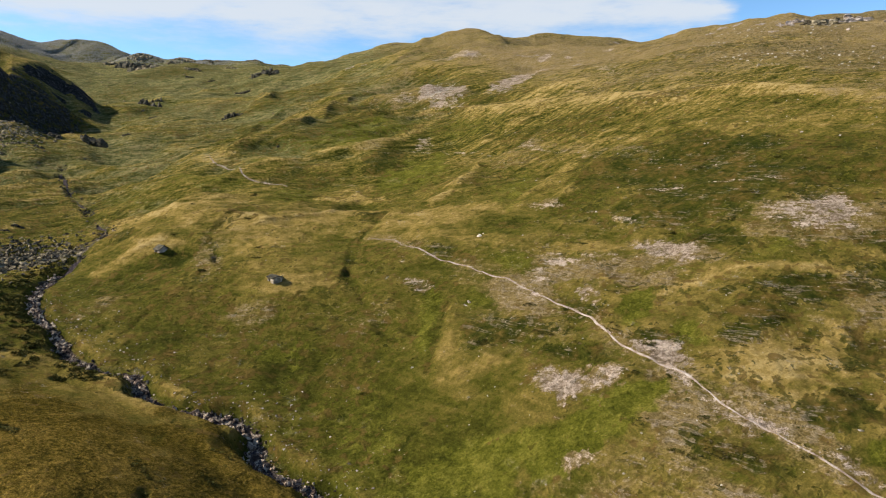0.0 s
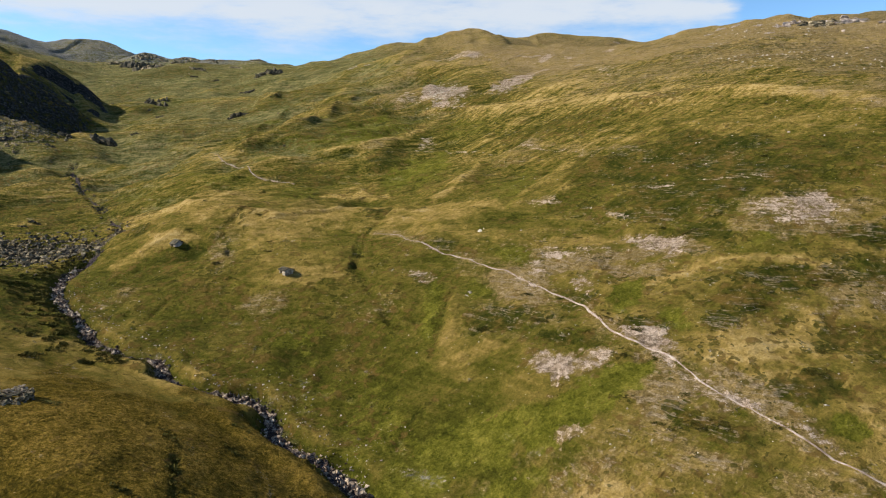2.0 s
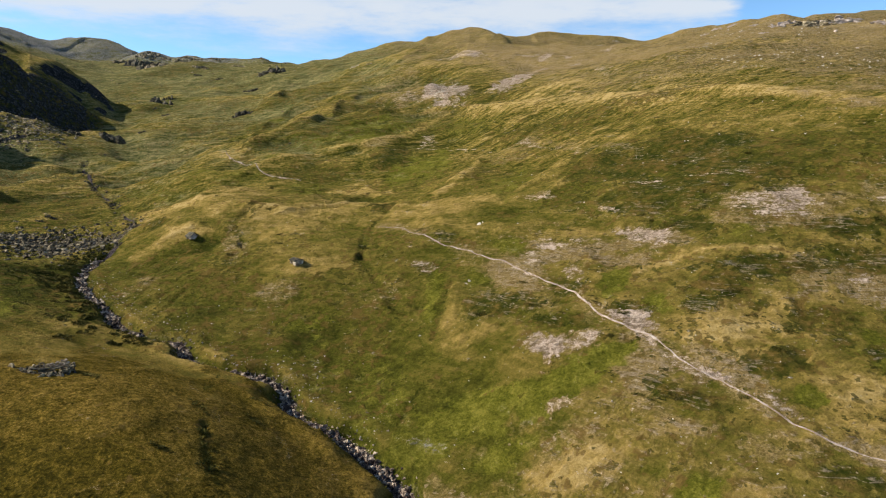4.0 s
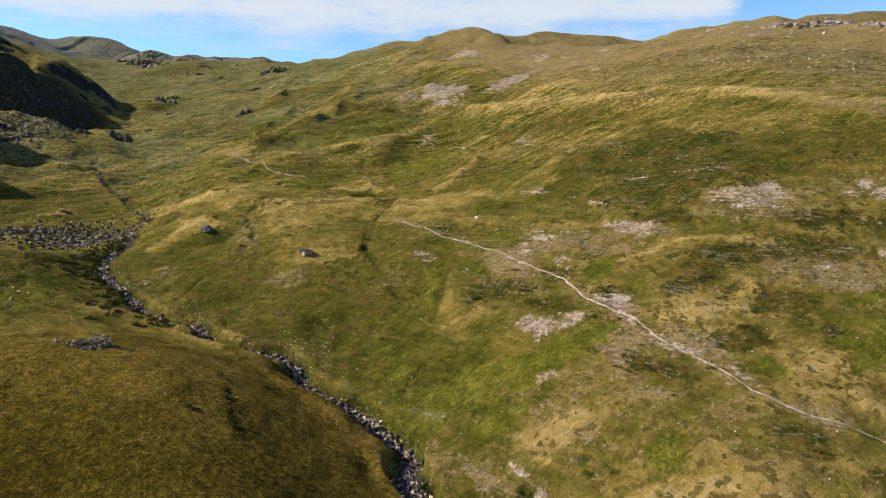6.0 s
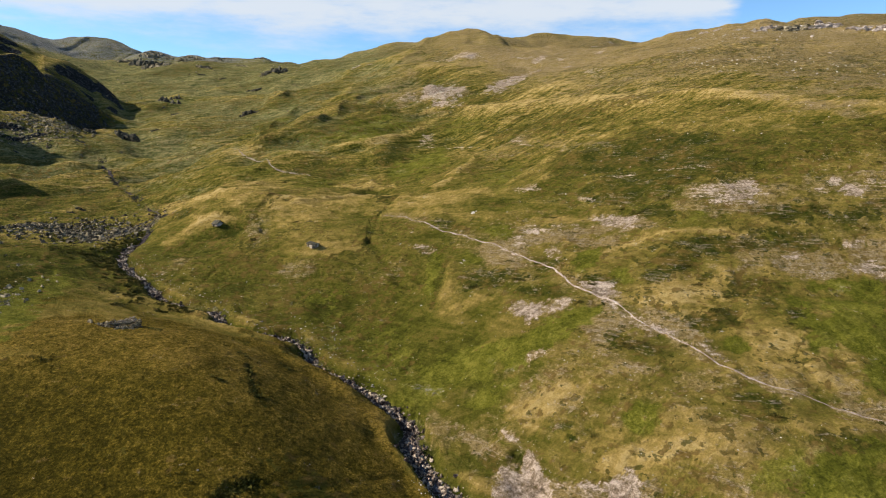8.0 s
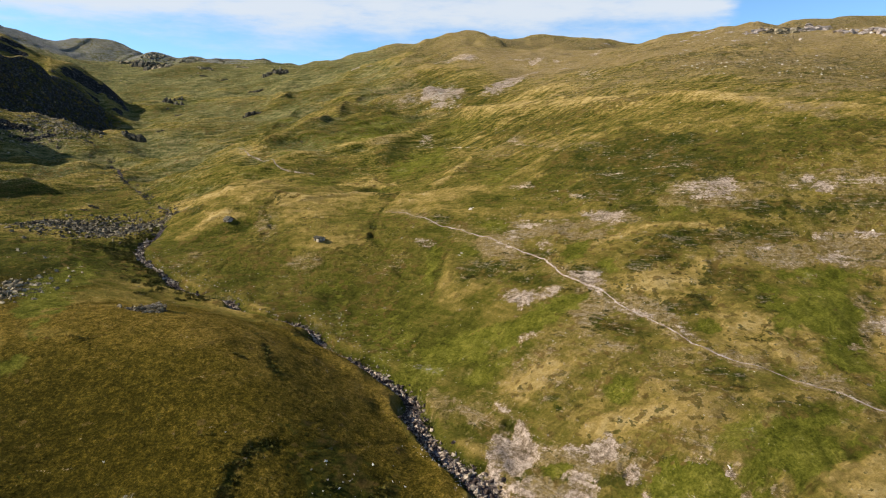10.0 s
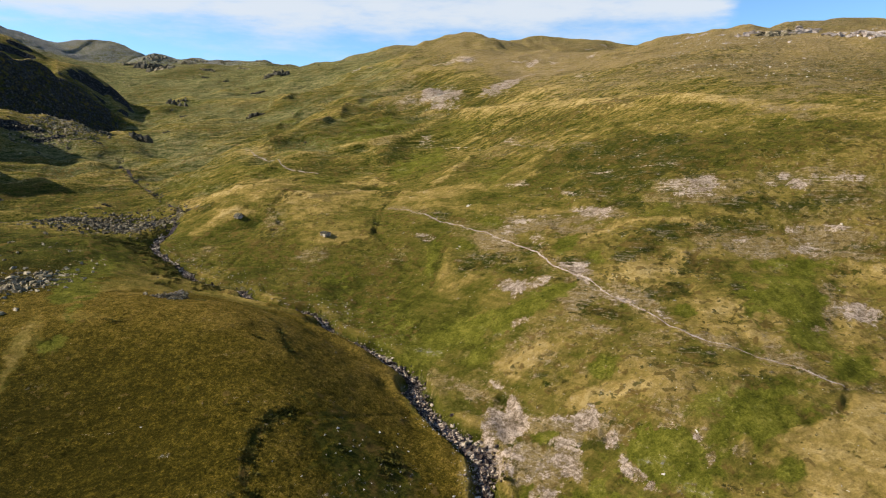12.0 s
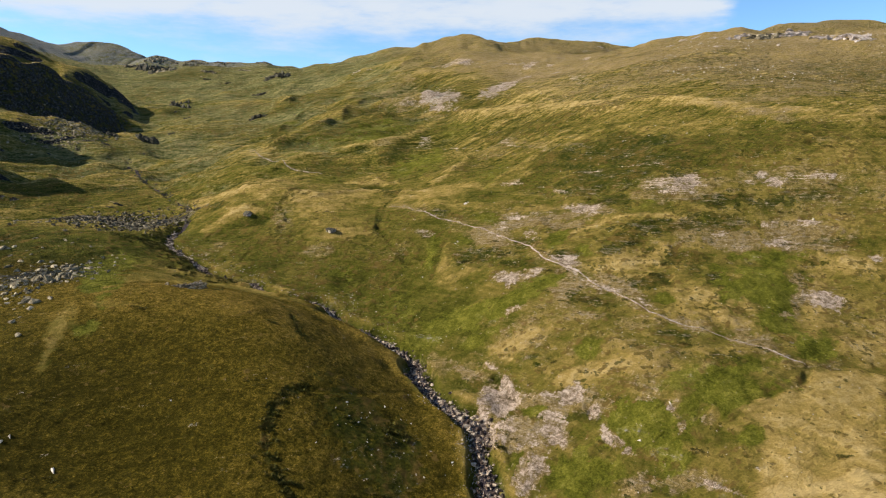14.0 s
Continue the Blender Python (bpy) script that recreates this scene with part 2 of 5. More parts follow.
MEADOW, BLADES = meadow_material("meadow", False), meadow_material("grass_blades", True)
GREY_STONE = stone_material("grey_stone", (0.040, 0.031, 0.019), (0.185, 0.145, 0.088), (0.47, 0.38, 0.245), 0.3)
EARTH_STONE = stone_material("earthy_stone", (0.20, 0.155, 0.125), (0.40, 0.32, 0.265), (0.60, 0.51, 0.45))
PALE_STONE = stone_material("pale_stone", (0.22, 0.18, 0.13), (0.46, 0.39, 0.30), (0.68, 0.60, 0.49))
WET_STONE = stone_material("brook_stone", (0.022, 0.015, 0.013), (0.118, 0.082, 0.062), (0.54, 0.43, 0.315))
# dark rock; its near-black colour includes shade on faces turned from the sun
DARK_SHADED_STONE = stone_material("dark_shaded_crag", (0.014, 0.013, 0.011), (0.041, 0.036, 0.028), (0.104, 0.091, 0.070), 0.6)
WALL_STONE = stone_material("wall_stone", (0.17, 0.135, 0.10), (0.39, 0.32, 0.24), (0.66, 0.56, 0.44))
SHRUB, EARTH, WATER = shrub_material(), path_material(), water_material()

# ---- the lie of the land ----
# swells of the ground: centre x, y, spread along and across, turn, height
MASSIFS = [
    (-885, 960, 563, 313, 0.6, 70.7), (-1200, 1275, 563, 313, 0.6, 234.8), (-1200, 960, 563, 313, 2.2, 127.8),
    (-1200, 15, 563, 313, 2.2, 194.9), (-600, 1002, 282, 157, 0.6, 87.3), (-600, 215, 282, 157, 2.2, 69.2),
    (502, 845, 282, 157, 0.6, -17.9), (-128, 1002, 282, 157, 0.6, 49.7), (345, 1002, 282, 157, 2.2, 68.4),
    (-600, 1002, 282, 157, 2.2, -72), (502, 1002, 282, 157, 0.6, -58.6), (-442, 688, 282, 157, 0.6, 22.5),
    (502, 1002, 282, 157, 2.2, 21.2),
]
HILLS = [
    (-442, 1002, 282, 157, 0.6, 22.3), (30, 845, 282, 157, 0.6, 82.1), (502, 372, 282, 157, 2.2, 91),
    (-600, 58, 282, 157, 2.2, 49.9), (-300, 79, 141, 78, 2.2, 24.9), (-64, 630, 141, 78, 2.2, -14.8),
    (-64, 630, 141, 78, 0.6, 24.5), (-221, 630, 141, 78, 1.6, -17.1), (251, 236, 141, 78, 1.6, -9.8),
    (15, 551, 141, 78, 0, -10.5), (-300, 0, 141, 78, 1.6, -11.5), (251, 630, 141, 78, 1.6, 17.6),
    (94, 630, 141, 78, 0.6, 32.7),
]
KNOLLS = [
    (172, 394, 141, 78, 1.6, 43.3), (-142, 472, 141, 78, 2.2, 13), (251, 472, 141, 78, 2.2, 14.1),
    (172, 158, 141, 78, 2.2, 29.8), (15, 472, 141, 78, 1.6, 46.6), (-300, 630, 141, 78, 0, 17.6),
    (-300, 394, 141, 78, 0.6, 25.2), (-5, 299, 74, 41, 1.6, -7.9), (160, 51, 74, 41, 0.6, -18.6),
    (-170, 299, 74, 41, 0.6, 6.4), (-88, 299, 74, 41, 1.6, 14), (-170, 134, 74, 41, 1.6, 8.4),
    (-5, 216, 74, 41, 0, 5.9),
]
RISES = [
    (114, 74, 26, 26, 0, -4.9), (-100, 74, 35, 19, 0, 5.7), (-42, 152, 35, 19, 0, 3.1),
    (-81, 190, 35, 19, 0.6, 5.9), (-3, 15, 35, 19, 0, -11.1), (-3, 74, 35, 19, 2.2, -8.8),
    (56, 112, 35, 19, 0.6, 2.2), (-22, 74, 35, 19, 2.2, -2.6), (-81, 54, 35, 19, 0.6, 4.8),
    (-42, 112, 35, 19, 0, -2.6), (-62, 15, 35, 19, 1.6, -5.6), (-3, 15, 35, 19, 1.6, -6.1),
    (56, 15, 35, 19, 0.6, -4.3),
]
HUMMOCKS = [
    (75, 93, 35, 19, 0, -2.7), (-81, 190, 35, 19, 2.2, 5.2), (16, 15, 35, 19, 1.6, -3.9),
    (-120, 132, 35, 19, 2.2, 7.6), (94, 54, 35, 19, 0, -2.9), (-120, 171, 35, 19, 2.2, -5.1),
    (114, 112, 35, 19, 0, -4.5), (-3, 171, 35, 19, 0, 3.6), (75, 112, 35, 19, 1.6, 1.8),
    (-42, 54, 35, 19, 2.2, 6.5),
]
BASE = (14.89, 0.0863, 0.0736)
# crest lines: x, y, height
CREST_RANGE = [
    (-1900, 1500, 520), (-1012, 1450, 333), (-977, 1450, 320), (-950, 1450, 310), (-899, 1450, 303),
    (-848, 1420, 305), (-791, 1420, 306), (-744, 1400, 290), (-692, 1380, 265), (-646, 1370, 238),
]
CREST_HEAD = [
    (-651, 1240, 231), (-612, 1220, 241), (-574, 1200, 242), (-541, 1200, 232), (-522, 1200, 229),
    (-500, 1200, 234), (-473, 1200, 230), (-446, 1200, 233), (-360, 1200, 231), (-334, 1220, 226),
    (-312, 1240, 228), (-283, 1250, 222), (-252, 1300, 224),
]
CREST_SUMMIT = [
    (-281, 1240, 217), (-235, 1150, 217), (-178, 1100, 219), (-137, 1050, 224), (-94, 1000, 227),
    (-75, 980, 228), (-48, 960, 227), (-22, 950, 233), (12, 950, 240), (33, 950, 242),
    (47, 950, 240), (67, 960, 234), (95, 980, 230), (131, 1020, 229),
]
CREST_DOME = [
    (85, 1020, 229), (114, 1020, 235), (140, 1020, 243), (168, 1030, 250), (198, 1040, 251),
    (244, 1040, 249), (273, 1045, 245), (301, 1045, 239), (334, 1060, 237),
]
CREST_SHOULDER = [
    (240, 900, 195), (239, 780, 188), (242, 690, 182), (247, 600, 178), (260, 560, 176),
    (269, 545, 175), (288, 540, 179), (307, 540, 175), (336, 540, 176), (373, 540, 177),
    (700, 600, 160), (1300, 700, 150),
]
CREST_BACK = [
    (403, 760, 215), (424, 760, 218), (439, 760, 221), (482, 760, 225), (518, 760, 228), (567, 760, 228), (627, 760, 224), (900, 780, 200),
]
CREST_SPUR = [
    (-326, 527, 108), (-333, 517, 118), (-349, 492, 135), (-357, 468, 141),
    (-365, 445, 143), (-440, 405, 145), (-520, 360, 165), (-640, 330, 190),
]
CREST_TALUS = [
    (-292, 410, 88), (-330, 405, 101), (-400, 395, 118), (-520, 340, 130),
]
CREST_FLANK = [
    (-339, 640, 101), (-348, 625, 115), (-367, 610, 133), (-384, 600, 147), (-401, 590, 158),
    (-426, 580, 167), (-450, 570, 176), (-560, 560, 215), (-760, 600, 260),
]
CREST_WEST = [
    (-400, 352, 172), (-520, 380, 170), (-700, 420, 190),
]
CREST_NEAR = [
    (-322, 266, 127), (-430, 290, 132), (-620, 290, 150),
]
# water courses, paths and ditches in plan: x, y
STREAM = [
    (-228, 368.2), (-216.8, 346.6), (-181.3, 296.1), (-163.6, 277.2), (-148.3, 254.6), (-129.1, 231), (-125.7, 217.5), (-132.9, 214.6),
    (-116.6, 195.3), (-107.3, 174.8), (-108.1, 165.3), (-106, 154.1), (-97.9, 141.1), (-87.6, 132), (-78.5, 122.8), (-69, 117.2),
    (-61.8, 116.4), (-56.6, 108.9), (-50.5, 105.8), (-45, 105), (-39.4, 105), (-34.5, 102.3), (-31.4, 95.5), (-27.9, 91.4),
    (-22.2, 90), (-16.9, 85.4), (-14.5, 82.8), (-7.2, 75.8), (-6.9, 68.3), (-2.4, 58.3), (2.3, 52.1), (8.1, 45.5),
    (7.9, 38.6), (9.2, 31.8), (9.3, 27.8), (10, 20), (14, 2), (18, -30),
]
PATH = [
    (-20.5, 169), (-17, 168.5), (-13.4, 166), (-9.3, 160.1), (-3, 153.4), (2.9, 148.8), (8.6, 143.3), (11.3, 140.1), (14.9, 137.2), (18.2, 132.9),
    (21.9, 125.1), (26.9, 117.9), (30.2, 107.6), (33, 101.4), (35.5, 98.3), (38.4, 94.6), (40.4, 90.8), (42.5, 85), (45.3, 80.3), (48, 76.3),
    (49.9, 72.3), (51.9, 68.8), (54.8, 64.6), (59.1, 61.8), (63.3, 58.7), (65.9, 57), (69.3, 54.6), (73, 51.4), (75.4, 48.7), (79.5, 47),
]
ZIGZAG = [
    (-122, 317), (-115.6, 305), (-109, 294), (-104.5, 292), (-96.7, 284.3), (-89.4, 271.3), (-85.1, 266.5), (-81.3, 265.5), (-75.4, 260.4), (-65.5, 255.3),
]
DITCH = [
    (79.8, 46.4), (89.6, 48.2), (98.9, 49.4),
]
DITCH_LOW = [
    (79.5, 46), (75.8, 40.7), (69.1, 37.8), (62.6, 36.4),
]
RILL = [
    (-16, 201), (-21, 180), (-23.6, 172.8), (-24.1, 158.9), (-24.9, 149.4), (-20.1, 140.1), (-15.3, 131.8), (-11.5, 124),
]
RILL_LOW = [
    (1.1, 134.4), (-0.7, 126.1), (-2.4, 117), (-3.4, 112.7),
]
RILL_FOOT = [
    (-3.6, 100.2), (-6.9, 96.9), (-8.8, 91.5),
]
RILL_MID = [
    (-25.8, 170.6), (-25.4, 154.6), (-19.6, 140.6), (-15.6, 134.8), (-11.3, 128.9), (-5.3, 124.1),
]
RILL_BANK = [
    (-69.9, 140.8), (-70.8, 137.6), (-70.9, 133.4), (-72.7, 127.4),
]
RILL_HUT = [
    (-62.6, 188.9), (-65.9, 180.8), (-68.8, 174.6), (-64, 167), (-61.3, 161.1), (-56.6, 155.2),
]
RILL_MEADOW = [
    (74.3, 68.4), (75.6, 65.1), (76.1, 61.8), (80.7, 55.1),
]
TRENCH = [
    (-38.5, 72), (-35.2, 64.1), (-32.1, 58.6),
]
ARC = [
    (-28.4, 42), (-31.9, 39.5), (-33.3, 35.8), (-34, 30.5), (-32.8, 25.3), (-29.8, 21.2), (-25.9, 17.3),
]
ARC_LOW = [
    (-28.2, 41.3), (-17.7, 46.2), (-7, 56.6),
]
TRACK = [
    (-15.9, 310.8), (3.7, 291.2), (20.7, 269.9), (37.7, 237.2), (46, 224.8),
]
TRACK_LOW = [
    (53.4, 165.4), (64.4, 160.8), (73.8, 155.8), (84.6, 149.7),
]
SCARP = [
    (-92.1, 126.5), (-83.5, 126.2), (-74.6, 121.1),
]
BANK = [
    (-73.3, 109.6), (-61.3, 106.9), (-52.7, 106.3), (-40.6, 101.3), (-33.2, 93.6), (-25.1, 87.5),
]
BENCH_A = [
    (50.4, 320.3), (76.2, 287.6), (94.3, 266), (109.4, 236.7), (122.5, 211.5), (133.9, 190.5),
]
BENCH_B = [
    (-76.1, 290.4), (-51.9, 304.9), (-26.2, 334.7), (-8.5, 361.1), (20.2, 349.2), (50.4, 320.3),
]
FIELD = [
    (79.2, 45.4), (75.8, 40.7), (69.1, 37.8), (61.5, 36.5), (60, 34.4), (61.5, 30.4), (59.8, 26), (56, 19.2),
    (51.6, 13.2), (69.3, 8), (81.2, 24.3), (96.1, 45.6), (88.5, 46.5),
]
# ground cover in plan: x, y, half length, half width, turn, strength
BARE_A = [
    (-4, 441, 44, 15, 1.7, 1.2), (-31, 449, 13.7, 10.7, 2.6, 0.5), (56, 454, 60, 10.8, 1.2, 1), (32, 408, 12.5, 5.7, 1.4, 0.8),
    (17.0, 590, 33, 11.8, 2.3, 0.7), (88, 558, 16.4, 6.1, 1.2, 0.8), (74, 566, 7.4, 6.4, 0.8, 0.7), (110, 555, 11.0, 7.2, 1.7, 0.7),
    (149, 573, 19.3, 5.3, 1.1, 0.6), (103, 403, 47, 6.7, 1.5, 0.5), (-9.8, 323, 14.1, 5.0, 1.6, 0.62), (86, 134, 7.1, 5.6, 0.9, 0.95),
    (77, 135, 7.1, 5.9, 2.3, 0.66), (79, 128, 6.7, 1.9, 2.9, 0.55), (112, 126, 3.5, 3.1, 0.2, 1), (110, 131, 2.5, 2.1, 0.6, 0.8),
]
BARE_B = [
    (105, 129, 3.6, 1.9, 3.0, 0.55), (127, 124, 5.4, 1.7, 3.0, 0.7), (120, 126, 6.0, 1.7, 2.7, 0.5), (51, 134, 7.1, 3.6, 2.0, 0.95),
    (46, 140, 3.2, 1.9, 2.4, 0.8), (30.0, 124, 4.1, 2.0, 1.7, 0.72), (28.9, 140, 7.8, 2.1, 2.3, 0.55), (21.4, 138, 5.0, 2.6, 1.6, 0.5),
    (37, 138, 5.8, 1.7, 2.7, 0.6), (19.8, 99, 6.3, 3.4, 2.4, 0.95), (27.1, 98, 3.9, 2.7, 2.7, 0.75), (38, 100, 4.3, 3.0, 2.0, 1.05),
    (34, 102, 2.3, 1.8, 1.7, 0.9), (38, 94, 2.7, 1.3, 2.0, 0.9), (100, 100, 5.7, 2.6, 0.1, 0.8), (102, 108, 2.9, 1.8, 0.2, 0.62),
]
BARE_C = [
    (113, 106, 3.6, 1.9, 2.9, 0.75), (103, 98, 4.5, 2.1, 0.1, 0.6), (85, 104, 4.1, 2.7, 0.6, 0.52), (88, 98, 3.0, 1.6, 0.1, 0.45),
    (100, 74, 4.7, 3.2, 0.6, 1), (97, 76, 3.1, 1.8, 0.4, 0.6), (41, 85, 7.2, 1.6, 2.0, 0.6), (46, 80, 6.5, 1.3, 2.1, 0.7),
    (52, 73, 4.6, 1.2, 2.2, 0.6), (13.6, 53, 5.6, 4.6, 2.4, 1.1), (9.7, 51, 4.2, 2.6, 1.4, 0.9), (11.7, 65, 3.4, 0.9, 2.3, 0.7),
    (15.2, 58, 3.4, 1.4, 1.5, 1), (12.8, 45, 3.9, 2.3, 2.3, 0.85), (10.9, 42, 3.6, 1.9, 1.9, 0.8), (28.3, 47, 4.0, 1.8, 2.8, 0.95),
]
BARE_D = [
    (32, 41, 1.9, 1.5, 2.0, 1), (23.5, 49, 3.4, 1.2, 2.7, 0.6), (24.0, 38, 2.4, 1.9, 1.8, 0.95), (18.2, 39, 3.5, 2.1, 2.8, 0.7),
    (30, 49, 1.7, 0.6, 2.3, 0.7), (33, 34, 2.7, 0.6, 2.0, 0.9), (46, 36, 0.9, 0.5, 2.5, 1.1), (42, 39, 1.5, 0.6, 2.4, 0.7),
    (19.4, 83, 2.7, 1.7, 2.7, 0.62), (47, 32, 2.7, 0.8, 1.0, 0.5), (86, 68, 2.7, 1.0, 0.5, 0.45), (-6.7, 142, 5.1, 2.7, 2.6, 0.42),
    (53, 212, 9.9, 2.8, 2.0, 0.5), (34, 251, 9.6, 2.5, 1.9, 0.55), (29.1, 173, 5.6, 2.4, 2.4, 0.55), (45, 153, 3.3, 1.1, 2.3, 0.5),
]
BARE_E = [
    (-39, 255, 6.3, 2.3, 1.8, 0.3),
]
SCANT_A = [
    (205, 290, 131, 31, 1.0, 0.8), (227, 493, 78, 54, 1.5, 0.8), (105, 425, 107, 24.7, 1.5, 0.6), (25.1, 701, 194, 96, 1.4, 0.5),
    (16.9, 131, 14.1, 6.7, 1.9, 1), (32, 135, 20.1, 6.2, 2.4, 0.9), (35, 88, 8.5, 5.0, 1.5, 1), (48, 82, 8.9, 3.2, 2.1, 1),
    (35, 73, 9.8, 2.2, 2.4, 0.6), (61, 61, 6.5, 3.2, 2.7, 1), (73, 54, 6.8, 4.4, 2.2, 1), (88, 103, 12.3, 7.3, 0.2, 0.9),
    (109, 102, 11.2, 6.5, 3.0, 0.9), (82, 131, 16.7, 9.0, 2.8, 0.85), (76, 106, 8.9, 4.9, 1.0, 0.6), (93, 76, 11.1, 2.5, 1.0, 0.9),
]
SCANT_B = [
    (48, 65, 5.3, 4.1, 2.9, 0.6), (39, 61, 5.8, 4.1, 2.6, 0.4), (21.1, 48, 7.8, 3.4, 2.7, 0.9), (15.9, 42, 9.6, 4.1, 2.8, 1),
    (31, 44, 6.2, 3.2, 2.7, 0.8), (6.7, 65, 8.2, 2.0, 2.3, 0.8), (-0.7, 70, 8.7, 3.2, 1.8, 0.5), (-64, 161, 11.6, 3.6, 2.0, 0.6),
    (-45, 135, 6.9, 4.7, 2.8, 0.5), (-17.4, 133, 10.1, 6.1, 2.7, 0.35), (-60, 174, 9.1, 4.3, 3.0, 0.3), (-1.1, 155, 10.6, 3.1, 2.4, 0.4),
    (49, 37, 4.3, 3.3, 0.6, 0.5), (114, 128, 17.1, 5.4, 2.8, 0.7), (49, 133, 12.4, 6.3, 2.3, 0.8), (121, 125, 9.1, 4.2, 2.9, 0.6),
]
SCANT_C = [
    (-22.8, 467, 82, 27.5, 1.9, 0.6), (66, 596, 73, 35, 2.8, 0.5), (-83, 143, 6.2, 4.5, 1.3, 0.4), (26.8, 246, 23.7, 13.2, 1.1, 0.4),
    (53, 214, 28.4, 4.9, 2.0, 0.5),
]
LUSH_A = [
    (25.9, 89, 10.7, 4.4, 0.4, 1.1), (16.2, 86, 4.9, 3.8, 2.4, 0.9), (86, 79, 15.4, 7.8, 0.8, 1.1), (94, 94, 10.4, 2.4, 3.1, 1.1),
    (82, 63, 7.7, 5.5, 0.9, 1), (85, 54, 8.8, 3.9, 0.8, 1.1), (76, 84, 7.6, 3.0, 1.0, 0.8), (58, 74, 3.7, 2.0, 0.3, 0.9),
    (37, 115, 6.1, 3.1, 1.0, 1), (43, 104, 3.7, 3.0, 2.1, 0.7), (40, 36, 7.3, 4.0, 2.8, 1.1), (51, 42, 6.5, 4.6, 0.4, 0.6),
    (62, 44, 11.2, 2.5, 0.3, 0.9), (63, 58, 7.5, 2.9, 2.9, 0.35), (21.3, 46, 2.4, 1.0, 2.7, 0.8), (21.8, 40, 2.2, 2.0, 1.5, 0.5),
]
LUSH_B = [
    (9.3, 88, 10.0, 5.8, 0.0, 0.8), (-2.1, 87, 10.1, 7.0, 0.6, 0.6), (-14.3, 96, 10.3, 7.6, 1.1, 0.45), (11.1, 77, 6.8, 3.2, 0.0, 0.6),
    (-3.0, 131, 14.1, 2.3, 1.5, 0.7), (-34, 123, 7.8, 4.7, 3.1, 0.6), (-96, 87, 23.6, 5.3, 2.1, 1.1), (-104, 112, 17.2, 6.1, 1.9, 0.7),
    (-80, 53, 2.7, 2.0, 1.5, 1), (-47, 341, 40, 22.8, 1.1, 0.8), (-140, 484, 47, 22.3, 1.7, 0.6), (-77, 316, 27.2, 13.9, 1.1, 0.55),
    (-18.9, 258, 28.8, 11.4, 1.5, 0.7), (-7.2, 263, 36, 9.9, 1.5, 0.6), (22.8, 199, 22.5, 9.7, 1.2, 0.5), (8.1, 132, 4.7, 3.7, 2.1, 0.5),
]
LUSH_C = [
    (16.4, 145, 5.5, 4.5, 2.3, 0.6), (35, 59, 3.5, 3.1, 1.7, 0.7), (67, 120, 5.5, 4.6, 2.7, 0.35), (70, 124, 4.3, 3.6, 3.0, 0.5),
    (-53, 116, 7.1, 4.6, 2.9, 0.3), (-27.3, 110, 21.8, 8.0, 2.8, 0.35), (-111, 268, 29.8, 15.8, 2.7, 0.4), (-137, 263, 37, 6.3, 2.4, 0.4),
    (4.4, 339, 44, 19.1, 2.3, 0.4), (-49, 143, 10.4, 2.0, 2.9, 0.4), (31, 39, 3.9, 1.6, 2.8, 0.5), (-60, 231, 19.9, 10.3, 1.6, 0.5),
    (-274, 817, 123, 44, 2.4, 0.5), (-285, 623, 96, 20.6, 1.6, 0.5),
]
HEATH_A = [
    (73, 173, 38, 23.0, 1.8, 0.8), (57, 151, 17.4, 10.7, 2.6, 0.75), (100, 154, 27.9, 17.6, 2.4, 0.55), (128, 152, 20.3, 18.2, 2.6, 0.45),
    (48, 185, 21.5, 13.1, 1.4, 0.6), (43, 271, 35, 17.1, 2.2, 0.55), (68, 111, 14.1, 4.1, 3.0, 1.05), (57, 107, 8.4, 4.5, 2.8, 0.8),
    (88, 110, 11.1, 5.1, 3.1, 0.7), (92, 121, 9.7, 3.6, 3.0, 0.95), (74, 131, 10.3, 2.8, 2.6, 0.5), (60, 133, 10.2, 5.0, 2.2, 0.85),
    (40, 75, 4.4, 2.7, 2.4, 1), (36, 80, 3.5, 2.5, 2.6, 0.9), (58, 83, 7.4, 3.7, 0.4, 1), (10.9, 118, 10.3, 5.7, 2.6, 0.95),
]
HEATH_B = [
    (27.7, 118, 7.5, 3.8, 2.2, 0.85), (22.8, 106, 7.2, 2.4, 2.6, 0.8), (37, 104, 5.0, 2.4, 3.0, 0.85), (51, 101, 3.7, 3.0, 0.7, 1),
    (57, 103, 2.6, 1.6, 0.2, 1), (61, 99, 1.9, 1.3, 3.0, 1), (68, 94, 5.6, 3.5, 1.0, 0.75), (0.9, 153, 10.8, 3.7, 2.5, 0.65),
    (-2.9, 141, 6.9, 4.3, 2.8, 0.5), (53, 58, 4.4, 2.6, 2.9, 0.9), (41, 69, 2.9, 1.1, 2.9, 0.5), (-27.1, 289, 19.5, 9.1, 1.4, 1.1),
    (-69, 272, 18.0, 7.6, 1.1, 0.85), (-124, 387, 84, 9.0, 1.8, 0.8), (-22.5, 194, 11.1, 5.6, 1.4, 0.9), (-97, 183, 6.9, 3.1, 2.4, 0.8),
]
